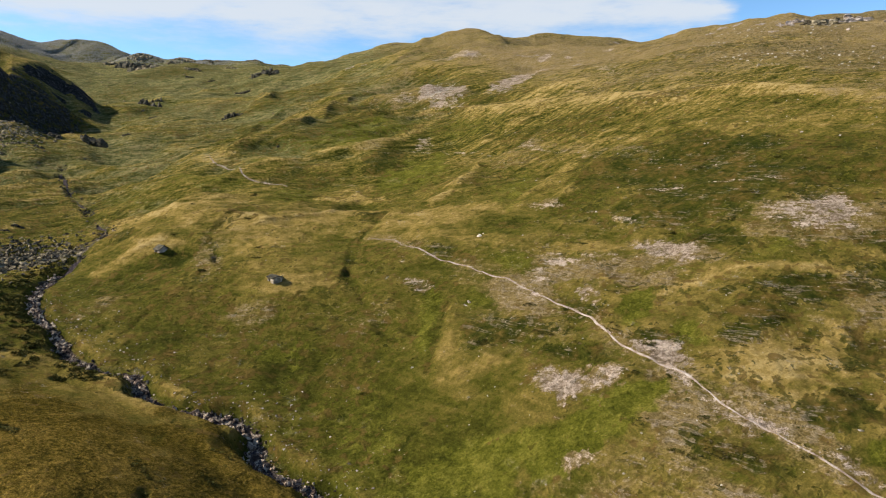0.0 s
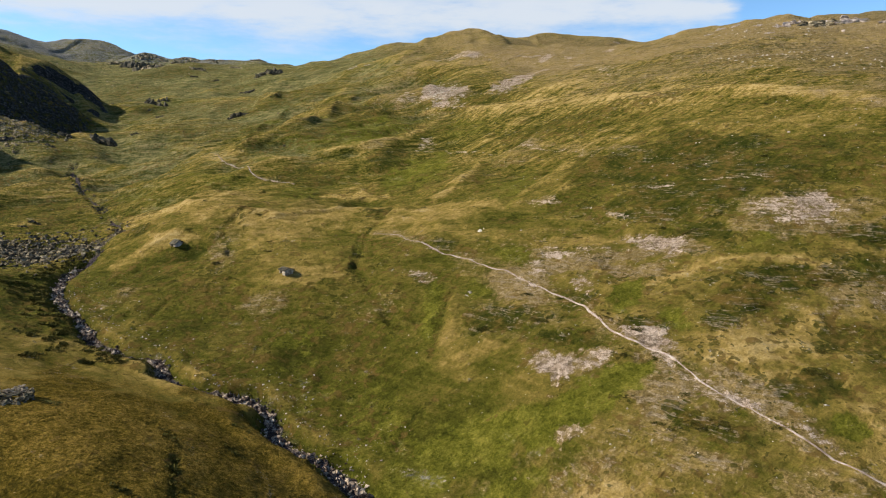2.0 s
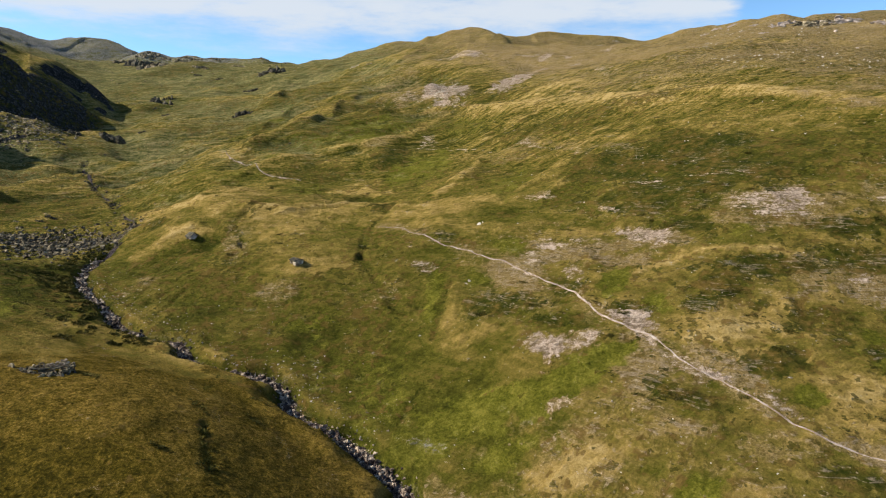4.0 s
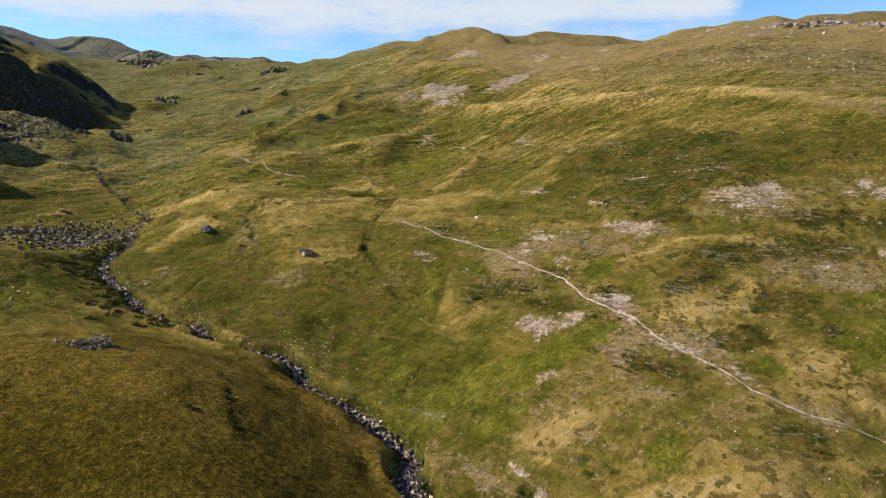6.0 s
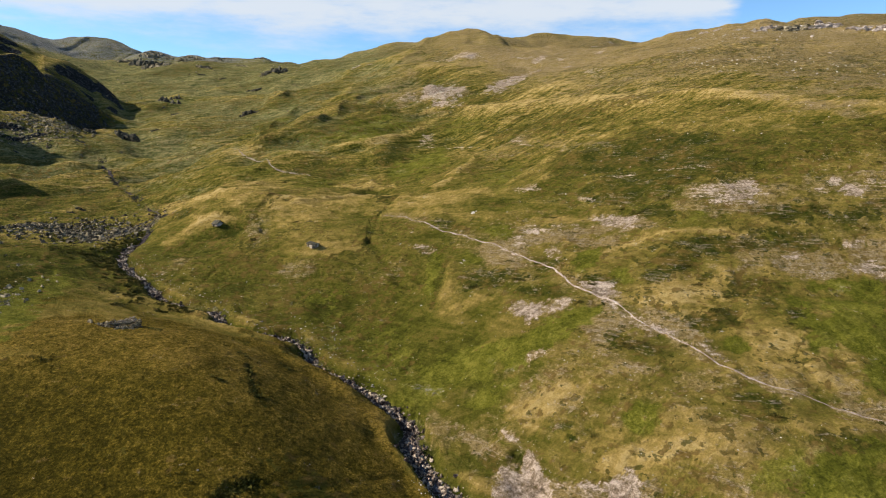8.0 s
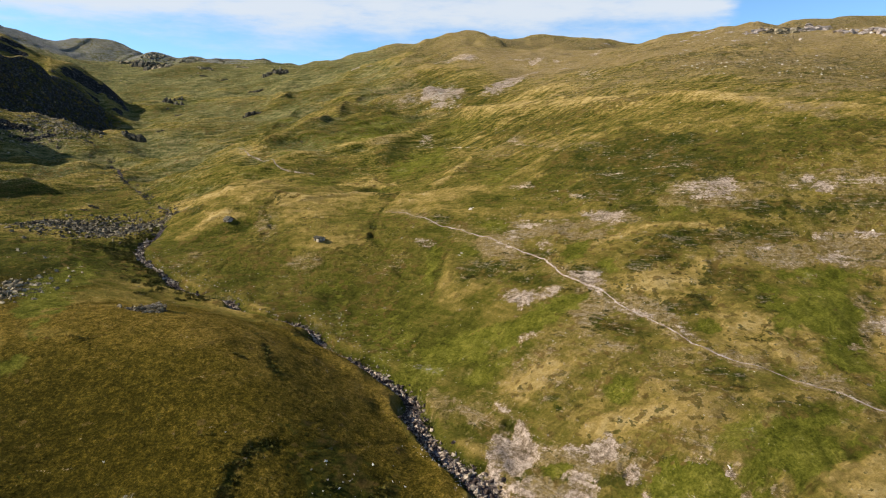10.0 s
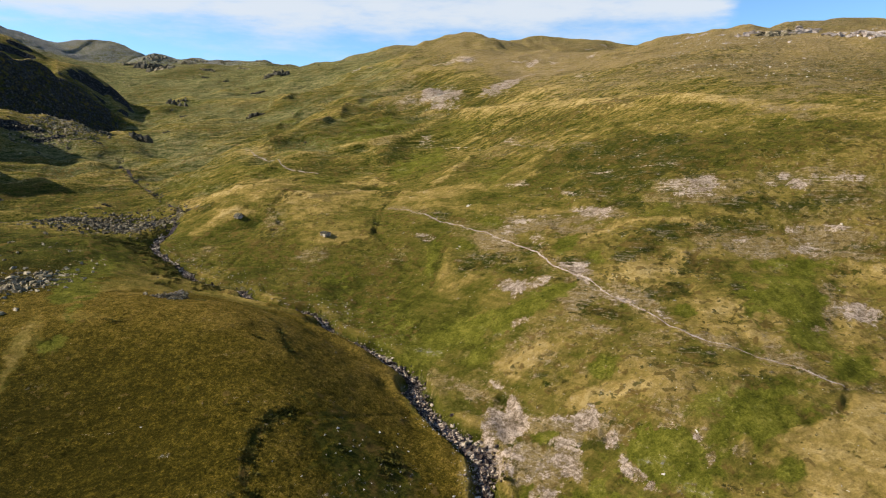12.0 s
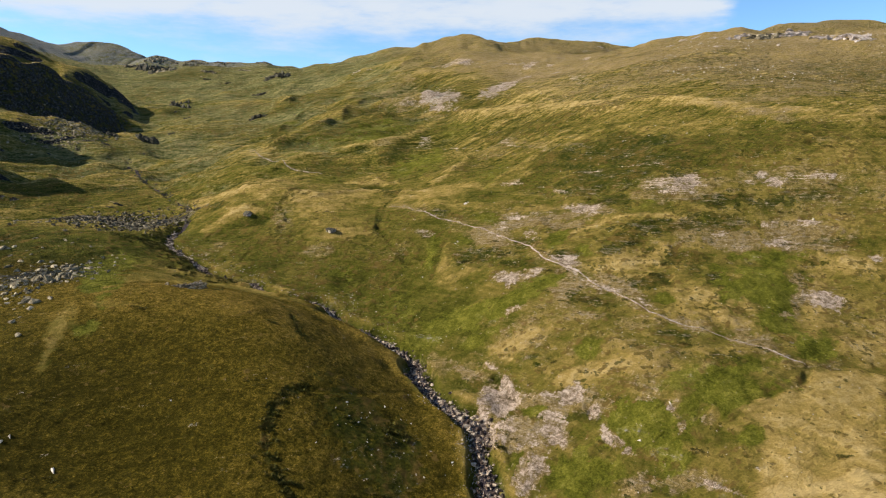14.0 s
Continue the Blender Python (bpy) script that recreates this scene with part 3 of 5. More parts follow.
HEATH_C = [
    (-76, 154, 12.4, 4.9, 2.9, 0.6), (-66, 141, 14.7, 6.3, 2.9, 0.5), (-26.2, 130, 11.4, 3.9, 3.0, 0.5), (-63, 188, 15.9, 4.0, 1.4, 0.5),
    (-13.3, 40, 15.1, 8.7, 0.5, 0.25), (-9.6, 40, 4.1, 2.9, 1.3, 1), (108, 117, 10.7, 2.6, 3.0, 0.6), (118, 118, 10.5, 3.0, 2.9, 0.7),
    (35, 102, 3.1, 1.5, 2.8, 0.5), (36, 166, 14.7, 6.5, 2.4, 0.55), (19.8, 164, 8.5, 4.3, 2.9, 0.5), (-53, 413, 44, 20.8, 1.5, 0.7),
    (-63, 364, 29.2, 8.3, 1.1, 0.6), (-86, 334, 17.3, 6.1, 0.9, 0.5), (-59, 268, 15.5, 15.2, 1.4, 0.6), (72, 91, 8.9, 4.0, 1.1, 0.6),
]
HEATH_D = [
    (68, 69, 4.7, 2.1, 2.9, 0.5), (75, 84, 3.6, 1.9, 0.9, 0.9), (15.6, 47, 3.3, 1.4, 2.8, 0.7), (28.7, 41, 2.6, 1.3, 2.8, 0.8),
    (35, 43, 4.0, 1.0, 2.7, 0.7), (23.5, 43, 4.2, 0.9, 2.8, 0.6), (7.8, 61, 3.9, 2.3, 1.8, 0.6), (21.0, 62, 2.9, 1.0, 2.7, 0.8),
    (22.9, 59, 1.2, 0.7, 2.6, 1), (15.6, 67, 2.8, 1.4, 2.5, 0.5), (-78, 218, 36, 7.4, 1.9, 0.2), (63, 47, 5.9, 2.7, 3.0, 0.55),
    (54, 54, 6.3, 2.1, 2.8, 0.5), (106, 90, 3.3, 1.1, 2.9, 0.8),
]
GOLD_A = [
    (-107, 220, 37, 13.5, 2.3, 1.1), (-89, 169, 9.5, 4.1, 0.6, 1.1), (-77, 171, 7.9, 1.7, 3.0, 0.9), (-42, 189, 31, 12.3, 0.8, 0.9),
    (-34, 229, 14.8, 4.1, 2.7, 1.1), (-49, 173, 15.3, 8.1, 0.3, 0.7), (-41, 146, 12.9, 4.7, 0.1, 0.8), (-81, 226, 30.0, 14.1, 2.1, 0.7),
    (-5.6, 178, 17.8, 10.2, 3.1, 0.9), (6.6, 182, 14.7, 2.8, 2.7, 0.9), (0.9, 164, 15.1, 2.8, 2.8, 0.8), (32, 146, 17.7, 3.2, 2.8, 0.9),
    (66, 118, 13.5, 1.9, 2.8, 1.2), (50, 119, 8.3, 1.7, 0.2, 1), (61, 95, 12.6, 5.2, 3.1, 0.9), (52, 91, 8.5, 2.4, 3.0, 0.9),
]
GOLD_B = [
    (55, 84, 8.2, 2.7, 3.0, 0.8), (67, 72, 10.4, 4.9, 3.1, 0.8), (72, 62, 6.2, 3.0, 2.4, 0.7), (18.4, 69, 7.1, 4.6, 0.2, 1.2),
    (34, 51, 8.7, 3.8, 0.0, 0.9), (41, 53, 6.5, 4.0, 2.6, 0.7), (47, 46, 6.0, 3.9, 3.0, 0.5), (78, 285, 42, 8.2, 1.9, 1.1),
    (66, 358, 22.9, 9.3, 2.7, 0.8), (109, 248, 27.4, 7.9, 1.8, 0.7), (140, 464, 122, 27.1, 1.9, 0.7), (34, 353, 47, 11.1, 2.3, 1),
    (-14.4, 391, 18.3, 5.2, 3.1, 0.9), (-27.0, 327, 48, 4.3, 1.1, 1.1), (-57, 306, 22.7, 3.8, 3.1, 0.9), (-86, 296, 18.7, 9.7, 0.0, 0.8),
]
GOLD_C = [
    (-116, 308, 26.4, 7.6, 2.5, 0.8), (242, 381, 67, 11.8, 0.1, 0.8), (118, 226, 45, 7.6, 2.0, 0.7), (141, 179, 26.7, 4.6, 2.2, 0.7),
    (135, 146, 11.4, 2.4, 2.6, 0.5), (-85, 93, 21.0, 13.3, 1.7, 0.6), (-61, 105, 28.1, 9.1, 2.4, 0.5), (-87, 58, 8.7, 1.9, 2.1, 0.45),
    (-79, 63, 7.1, 2.5, 0.0, 0.4), (-153, 687, 116, 45, 2.1, 0.5), (-276, 778, 46, 22.0, 2.7, 0.6), (-202, 588, 54, 23.0, 2.2, 0.6),
    (18.7, 555, 63, 22.0, 3.0, 0.5), (104, 84, 5.9, 2.5, 0.7, 0.7), (93, 68, 4.8, 4.1, 0.7, 0.5), (5.7, 109, 6.2, 2.1, 0.0, 0.8),
]
GOLD_D = [
    (0.9, 118, 6.8, 2.3, 1.5, 0.7), (38, 127, 7.2, 2.7, 2.7, 0.5), (-37, 155, 12.2, 5.0, 0.2, 0.4), (-14.0, 169, 12.4, 4.3, 2.7, 0.6),
    (79, 99, 5.3, 3.1, 0.4, 0.3), (22.9, 273, 17.2, 6.4, 0.6, 0.6), (4.3, 215, 32, 3.0, 1.2, 0.7), (19.1, 181, 13.6, 2.4, 0.7, 0.6),
    (43, 209, 17.8, 4.0, 0.8, 0.5), (-87, 53, 7.9, 2.2, 2.0, 0.5), (-83, 41, 2.8, 1.4, 2.0, 0.4),
]
# low ribs and shallow gullies of the slopes
RIBS_A = [
    [(-136, 242), (-110, 232), (-78, 191), (-67, 213)],
    [(-95, 165), (-89, 169), (-81, 172), (-72, 170)],
    [(-66, 173), (-55, 180), (-39, 195), (-34, 231), (-21, 218)],
    [(55, 240), (30, 207), (16, 184), (-2, 185), (-19, 180)],
    [(34, 253), (17, 247), (4, 209), (-11, 193)],
    [(2, 333), (-23, 324), (-43, 303), (-75, 305)],
    [(50, 319), (25, 364), (-10, 394), (-54, 367), (-75, 342)],
    [(-45, 528), (-71, 498), (-80, 359), (-101, 328), (-117, 300)],
]
RIBS_B = [
    [(-89, 501), (-124, 498), (-143, 463), (-122, 327)],
    [(-164, 752), (-154, 550), (-191, 569), (-214, 555)],
    [(70, 221), (52, 202), (36, 176), (24, 165)],
    [(51, 119), (60, 119), (76, 115)],
    [(92, 253), (79, 283), (64, 344)],
    [(126, 210), (110, 233), (92, 253)],
    [(34, 54), (29, 51), (30, 49)],
    [(13, 66), (18, 69), (25, 71)],
]
RIBS_C = [
    [(-2, 112), (1, 118), (3, 130)],
]
GULLIES_A = [
    [(42, 215), (23, 187), (14, 170), (9, 164)],
    [(21, 295), (-0, 276), (-11, 230), (-15, 196)],
    [(-10, 373), (-35, 342), (-56, 314), (-77, 312)],
    [(-58, 449), (-73, 353), (-93, 322), (-105, 303)],
    [(-98, 494), (-125, 481), (-111, 326)],
    [(-70, 279), (-68, 205), (-68, 173)],
    [(-81, 164), (-88, 160), (-94, 149)],
    [(-83, 184), (-95, 181), (-106, 184)],
]
GULLIES_B = [
    [(35, 64), (32, 58), (28, 51), (21, 46)],
    [(32, 94), (20, 84), (12, 81), (2, 81), (-5, 80)],
    [(-6, 102), (-13, 98), (-17, 90)],
    [(-153, 532), (-178, 508), (-180, 454)],
    [(58, 220), (40, 186), (31, 174)],
]
# the edge of the near hill above the brook
BRINK = [(-96, 119), (-83, 117), (-74, 116), (-63, 109), (-52, 101), (-43, 94), (-33, 89), (-20, 78), (-12, 70)]
# bare hollows worn into the bank above the brook
SCOOP = [(9, 51), (10, 59), (12, 62), (15, 62), (16, 59), (16, 55), (18, 52), (18, 48), (15, 48), (12, 42), (10, 45)]
SCOOP_LOW = [(22, 50), (26, 49), (31, 47), (34, 44), (32, 40), (30, 40), (30, 44), (26, 45), (23, 47)]
GOLD_LOW = [
    (113, 87, 10.1, 4.9, 3.0, 0.8), (101, 58, 11.6, 4.3, 0.8, 0.7), (92, 67, 17.1, 2.5, 1.0, 0.6), (66, 68, 9.0, 5.2, 0.2, 0.5),
    (29.0, 57, 5.1, 1.9, 0.1, 0.6),
]
LUSH_LOW = [
    (27.0, 29.1, 6.1, 5.1, 2.6, 1.1), (41, 33, 8.6, 4.8, 2.8, 1), (58, 38, 11.3, 4.3, 0.2, 0.95), (44, 25.7, 4.0, 3.0, 2.8, 0.7),
    (59, 27.7, 3.6, 2.3, 0.9, 0.8), (16.2, 34, 3.5, 2.7, 1.8, 0.7), (20.2, 46, 3.5, 1.4, 2.6, 0.8),
    (-81.3, 52.1, 2.4, 1.5, 2.0, 0.9), (-94.5, 88.2, 15.8, 4.0, 1.97, 0.70), (-14.0, 34.5, 13.0, 8.5, 2.30, 0.55),
]
SCANT_LOW = [
    (36, 22.7, 4.0, 3.4, 3.1, 0.9), (45, 20.9, 5.7, 2.6, 2.7, 0.7), (51, 33, 2.8, 1.1, 3.0, 0.6), (17.5, 40, 7.5, 4.4, 2.6, 0.8),
    (111, 97, 9.2, 5.4, 3.0, 0.8),
]
BARE_LOW = [
    (23.1, 41, 4.6, 3.0, 1.3, 0.85), (17.7, 32, 4.5, 2.9, 0.9, 0.85), (34, 34, 3.5, 0.8, 2.0, 0.85), (36, 29.8, 1.3, 0.9, 2.8, 0.9),
    (48, 18.1, 3.8, 0.9, 2.3, 0.75), (46, 36, 1.0, 0.5, 2.6, 0.9), (122, 88, 2.5, 1.6, 0.5, 0.7),
]
HEATH_LOW = [
    (-144, 124, 51, 8.3, 2.2, 0.6), (-105, 64, 17.4, 3.4, 2.2, 0.5), (118, 96, 7.3, 2.2, 2.8, 0.6), (68, 38, 4.7, 1.3, 0.0, 0.4),
]
BARE, SCANT, LUSH = BARE_LOW + BARE_A + BARE_B + BARE_C + BARE_D + BARE_E, SCANT_LOW + SCANT_A + SCANT_B + SCANT_C, LUSH_LOW + LUSH_A + LUSH_B + LUSH_C
NEAR_HEATH = [(-95, 129, 20, 9, 2.7, 0.6), (-82, 121, 12, 6, 2.6, 0.55), (-104, 140, 14, 8, 2.2, 0.5), (-60, 108, 14, 3, 2.6, 0.55), (-40, 94, 9, 3, 2.5, 0.5), (-15, 35.5, 13, 9, 2.3, 1.15)]
HEATH, GOLD = NEAR_HEATH + HEATH_LOW + HEATH_A + HEATH_B + HEATH_C + HEATH_D, [(-85.9, 50.9, 10.1, 1.9, 1.87, 0.70)] + GOLD_LOW + GOLD_A + GOLD_B + GOLD_C + GOLD_D
RIBS, GULLIES = RIBS_A + RIBS_B + RIBS_C, GULLIES_A + GULLIES_B


def seg_far(x, y, line):
    """Distance from each (x, y) to a polyline of (x, y, ...) points, and the values along it (z, ...) at the nearest place."""
    best = np.full(x.shape, 1e12)
    vals = [np.zeros(x.shape) for _ in line[0][2:]]
    for a, b in zip(line, line[1:]):
        dx, dy = b[0] - a[0], b[1] - a[1]
        k = np.clip(((x - a[0]) * dx + (y - a[1]) * dy) / (dx * dx + dy * dy), 0, 1)
        d = (x - a[0] - k * dx) ** 2 + (y - a[1] - k * dy) ** 2
        near = d < best
        best = np.where(near, d, best)
        for n, v in enumerate(vals):
            v[near] = (a[2 + n] + k * (b[2 + n] - a[2 + n]))[near]
    return np.sqrt(best), vals


def ridge(x, y, line, slope, soft):
    d, (z,) = seg_far(x, y, line)
    return z - slope * (np.sqrt(d * d + soft * soft) - soft)


def smooth_max(a, b, k):
    return (a + b + np.sqrt((a - b) ** 2 + k * k)) / 2


def swell(x, y, cx, cy, sx, sy, turn, h):
    c, s = math.cos(turn), math.sin(turn)
    u, v = (x - cx) * c + (y - cy) * s, (y - cy) * c - (x - cx) * s
    return h * np.exp(-0.5 * ((u / sx) ** 2 + (v / sy) ** 2))


LATTICE = np.random.RandomState(5).rand(256, 256)


def grain(x, y, size, shift=0.0):
    """Smooth noise from -1 to 1 with bumps about that many metres apart."""
    u, v = x / size + shift, y / size + shift * 1.7
    i, j = np.floor(u).astype(int), np.floor(v).astype(int)
    fu, fv = u - i, v - j
    fu, fv = fu * fu * (3 - 2 * fu), fv * fv * (3 - 2 * fv)
    i0, j0, i1, j1 = i & 255, j & 255, (i + 1) & 255, (j + 1) & 255
    low = LATTICE[i0, j0] * (1 - fu) + LATTICE[i1, j0] * fu
    high = LATTICE[i0, j1] * (1 - fu) + LATTICE[i1, j1] * fu
    return 2 * (low * (1 - fv) + high * fv) - 1


def step(v, low, high):
    k = np.clip((v - low) / (high - low), 0, 1)
    return k * k * (3 - 2 * k)


def inside(x, y, line):
    """Whether each (x, y) lies within a closed outline."""
    odd = np.zeros(x.shape, bool)
    for (ax, ay), (bx, by) in zip(line, line[1:] + line[:1]):
        if ay != by:
            odd ^= ((ay > y) != (by > y)) & (x < (bx - ax) * (y - ay) / (by - ay) + ax)
    return odd


def broad_land(x, y):
    z = BASE[0] + BASE[1] * x + BASE[2] * y
    for group in (MASSIFS, HILLS, KNOLLS, RISES, HUMMOCKS):
        for s in group:
            z = z + swell(x, y, *s)
    for line, slope, soft, k in ((CREST_RANGE, 0.5, 30, 10), (CREST_HEAD, 0.5, 14, 10), (CREST_SUMMIT, 0.5, 12, 10),
                                 (CREST_DOME, 0.5, 14, 10), (CREST_SHOULDER, 0.7, 26, 10), (CREST_BACK, 0.5, 14, 10), (CREST_SPUR, 1.25, 4, 5),
                                 (CREST_FLANK, 0.5, 8, 5), (CREST_TALUS, 0.5, 4, 5), (CREST_WEST, 1.3, 3, 5), (CREST_NEAR, 1.3, 3, 5)):
        z = smooth_max(z, ridge(x, y, line, slope, soft), k)
    return z


CHANNEL = [(*p, (1.0 + 1.2 * step(160 - p[1], 0, 120)) * (1 + 0.4 * math.sin(n * 2.3))) for n, p in enumerate(STREAM)]
CUTS = ((DITCH, 0.5, 0.5), (DITCH_LOW, 0.6, 0.6), (RILL, 0.8, 1.0), (RILL_LOW, 0.8, 1.0), (RILL_FOOT, 0.7, 0.8), (RILL_HUT, 0.9, 0.9), (RILL_MID, 0.6, 0.8), (RILL_BANK, 0.9, 0.8),
        (RILL_MEADOW, 0.4, 0.5), (TRENCH, 0.8, 0.5), (ARC, 0.6, 0.55), (ARC_LOW, 0.4, 0.7), (SCARP, 1.2, 0.9), (BANK, 1.0, 1.0))
mesh_step = lambda depth: 0.0024 * depth


COURSE = sorted((p[1], p[0]) for p in STREAM)


def near_hill_at(x, y):
    """1 on the hill on the near side of the brook."""
    brook_x = np.interp(y, [p[0] for p in COURSE], [p[1] for p in COURSE])
    return step(brook_x - x, 2, 7) * step(135 - y, 0, 50)


def tapered(line):
    """A line with a third value that is 0 at both ends and 1 between."""
    return [(*p, 0.0 if n in (0, len(line) - 1) else 1.0) for n, p in enumerate(line)]


def land(x, y):
    z = broad_land(x, y)
    smooth_hill = 1 - 0.7 * near_hill_at(x, y)
    away = np.hypot(x, y + 60)
    pitch = mesh_step(np.maximum(y + 130, 145))
    # the far hills break up into spurs and hollows
    far, mid = step(away, 330, 900), step(away, 170, 420)
    craggy = step(z, 150, 230) * step(-x, 120, 420)
    z = z + far * (6 * grain(x, y, 130, 0.3) + 3 * grain(x, y, 55, 0.6)) + craggy * (1.6 * np.abs(grain(x, y, 34, 0.2)) + 1.4 * np.abs(grain(x, y, 14, 0.7)))
    turn = 0.46 - 0.42 * step(x, 40, 160)
    along, over = x * np.cos(turn) + y * np.sin(turn), y * np.cos(turn) - x * np.sin(turn)
    mid = mid * (1 - 0.5 * step(x, 0, 60) * (1 - far))
    z = z + mid * (1 + 0.4 * step(-x, -60, 20) * (1 - step(away, 650, 850))) * (1.9 * grain(along / 4.5, over, 26, 0.45) + 1.1 * grain(along / 4, over, 12, 0.15) + 0.5 * grain(along / 4, over, 6, 0.35)) * (1 - 0.35 * far)
    z = z + 0.35 * step(x, 10, 50) * grain(along / 4, over, 5, 0.65)
    # sharp little ribs that run down the slope
    ribbed = step(away, 170, 280) * (1 - 0.75 * step(x, 20, 110)) * (1 - 0.6 * step(away, 700, 1000))
    bent = over + 9 * grain(x, y, 46, 0.25) + 4 * grain(x, y, 19, 0.55)
    for size, tall in ((24, 1.3), (12, 0.75), (6, 0.34)):
        z = z - tall * ribbed * 2 * np.abs(grain(along / 3, bent, size, size * 0.21)) * step(size / pitch, 3, 6)
    z = z + mid * (1 + 0.8 * step(-x, -60, 60) * (1 - step(away, 750, 1000))) * (2.8 * grain(x, y, 40, 0.1) + 1.7 * grain(x, y, 18, 0.8)) * (1 - 0.5 * step(away, 900, 1200))
    for size, tall in ((24, 0.9), (9, 0.55), (4, 0.34), (1.9, 0.24), (0.95, 0.15)):
        z = z + tall * grain(x, y, size, size * 0.37) * step(size / pitch, 1.6, 3.2) * (smooth_hill if size > 1 else 1)
    for line in (BENCH_A, BENCH_B):
        d, _ = seg_far(x, y, line)
        r = 0.018 * away
        z = z + 0.2 * r * np.exp(-((d / r) ** 2)) * (0.8 + 0.6 * grain(x, y, 40, 0.3))
    for lines, high, wide in ((RIBS, 0.46, 0.0095), (GULLIES, -0.30, 0.0075)):
        for line in lines:
            d, (full,) = seg_far(x + 0.012 * away * grain(x, y, 17, 0.3), y, tapered(line))
            r = wide * away
            z = z + high * full * r * np.exp(0.3 - 1.5 * np.sqrt((d / r) ** 2 + 0.04)) * (0.9 + 0.4 * grain(x, y, 21, 0.6))
    d, _ = seg_far(x, y, BRINK)
    z = z + 0.4 * np.exp(-((d / 2.6) ** 2))
    for outline, deep in ((SCOOP, 1.3), (SCOOP_LOW, 0.6)):
        d, _ = seg_far(x, y, outline[1:-2])
        z = z - deep * step(np.where(inside(x, y, outline), d, 0) + 0.3 * grain(x, y, 2.1, 0.3), 0.1, 1.3) * step(x - outline[0][0], 0.5, 5)
    d, (w,) = seg_far(x, y, CHANNEL)
    ragged = 1 + 0.35 * grain(x, y, 5, 0.4)
    depth = 0.9 + 1.5 * step(170 - y, 0, 80)
    z = z - depth * np.exp(-(np.maximum(d - w * ragged, 0) / 1.15) ** 2)
    z = z + 0.4 * depth * np.exp(-((d - w - 4.5) / 2.5) ** 2) * grain(x, y, 7, 0.9)
    for line, deep, half in CUTS:
        d, _ = seg_far(x, y, line)
        z = z - deep * np.exp(-(((d + 0.5 * half * grain(x, y, 3, 0.6)) / half) ** 2)) * (0.6 + 0.7 * grain(x, y, 4, 0.15))
    return z


# a fan of rows and columns, closest where the camera comes nearest
FAN_Y = -130.0
tans = np.linspace(-0.78, 0.78, 760)
side = 0.78 + (np.geomspace(1, 40, 26) - 1) * 0.185
TANS = np.concatenate([-side[:0:-1], tans, side[1:]])
ROWS = np.concatenate([np.linspace(-520, -10, 18), np.geomspace(140, 1740, 1000) + FAN_Y, np.geomspace(1780, 5200, 16) + FAN_Y])


def fan_depth(y):
    return np.maximum(y - FAN_Y, 140.0)


gx = TANS[None, :] * fan_depth(ROWS)[:, None]
gy = np.repeat(ROWS[:, None], len(TANS), 1)
gz = land(gx, gy)


def blurred(a, n):
    for axis in (0, 1):
        p = np.concatenate([np.repeat(a.take([0], axis), n, axis), a, np.repeat(a.take([-1], axis), n, axis)], axis)
        c = np.cumsum(p, axis)
        m = a.shape[axis]
        a = (c.take(range(2 * n, 2 * n + m), axis) - c.take(range(0, m), axis)) / (2 * n)
    return a


def cover(x, y, spots):
    """How strongly patches with ragged edges lie on each (x, y)."""
    best = np.zeros(x.shape)
    for n, (cx, cy, long, wide, turn, k) in enumerate(spots):
        reach = 2.2 * max(long, wide)
        near = (np.abs(x - cx) < reach) & (np.abs(y - cy) < reach)
        u, v, lump = x[near], y[near], 0.5 * min(long, wide) + 0.6
        c, s = math.cos(turn), math.sin(turn)
        rag = 0.36 * grain(u, v, lump, n * 0.37) + 0.26 * grain(u, v, lump * 0.45, n * 0.61) + 0.2 * grain(u, v, lump * 0.2, n * 0.17)
        d = np.hypot(((u - cx) * c + (v - cy) * s) / long, ((v - cy) * c - (u - cx) * s) / wide) + rag
        best[near] = np.maximum(best[near], k * (1 - step(d, 0.5, 1.35)))
    return best


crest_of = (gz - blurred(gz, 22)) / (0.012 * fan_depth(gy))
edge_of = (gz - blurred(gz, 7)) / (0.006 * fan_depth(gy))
rise = np.gradient(gz, axis=0) / np.maximum(np.gradient(gy, axis=0), 0.01)
tilt_x = np.gradient(gz, axis=1) / np.maximum(np.gradient(gx, axis=1), 0.01)
steep = np.hypot(rise, tilt_x)
away = np.hypot(gx, gy + 60)
gold, lush, bare, heath = (cover(gx, gy, s) for s in (GOLD, LUSH, BARE, HEATH))
heath = heath * (1 + 0.15 * step(gx, 30, 90))
heath_base = np.minimum(heath, 1) * step(gx, -10, 30)
path_d = np.minimum(seg_far(gx, gy, PATH)[0], seg_far(gx, gy, ZIGZAG)[0] * 0.9)
brook_d, (brook_w,) = seg_far(gx, gy, CHANNEL)
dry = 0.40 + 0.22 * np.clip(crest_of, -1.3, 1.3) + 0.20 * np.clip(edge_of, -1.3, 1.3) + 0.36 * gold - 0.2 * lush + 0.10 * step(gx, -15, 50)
bench_d = np.min([seg_far(gx, gy, line)[0] for line in (BENCH_A, BENCH_B)], axis=0) / (0.016 * away)
dry = dry + 0.20 * np.exp(-(bench_d ** 2)) * (0.6 + 0.9 * grain(gx, gy, 22, 0.3))
dry = dry + 0.10 * step(gz, 110, 150) * step(gx, -40, 60)
in_field = blurred(inside(gx + 1.6 * grain(gx, gy, 6, 0.1) + 0.6 * grain(gx, gy, 2, 0.4), gy + 1.2 * grain(gx, gy, 5, 0.7), FIELD).astype(float), 3)
dry = dry + 0.30 * in_field
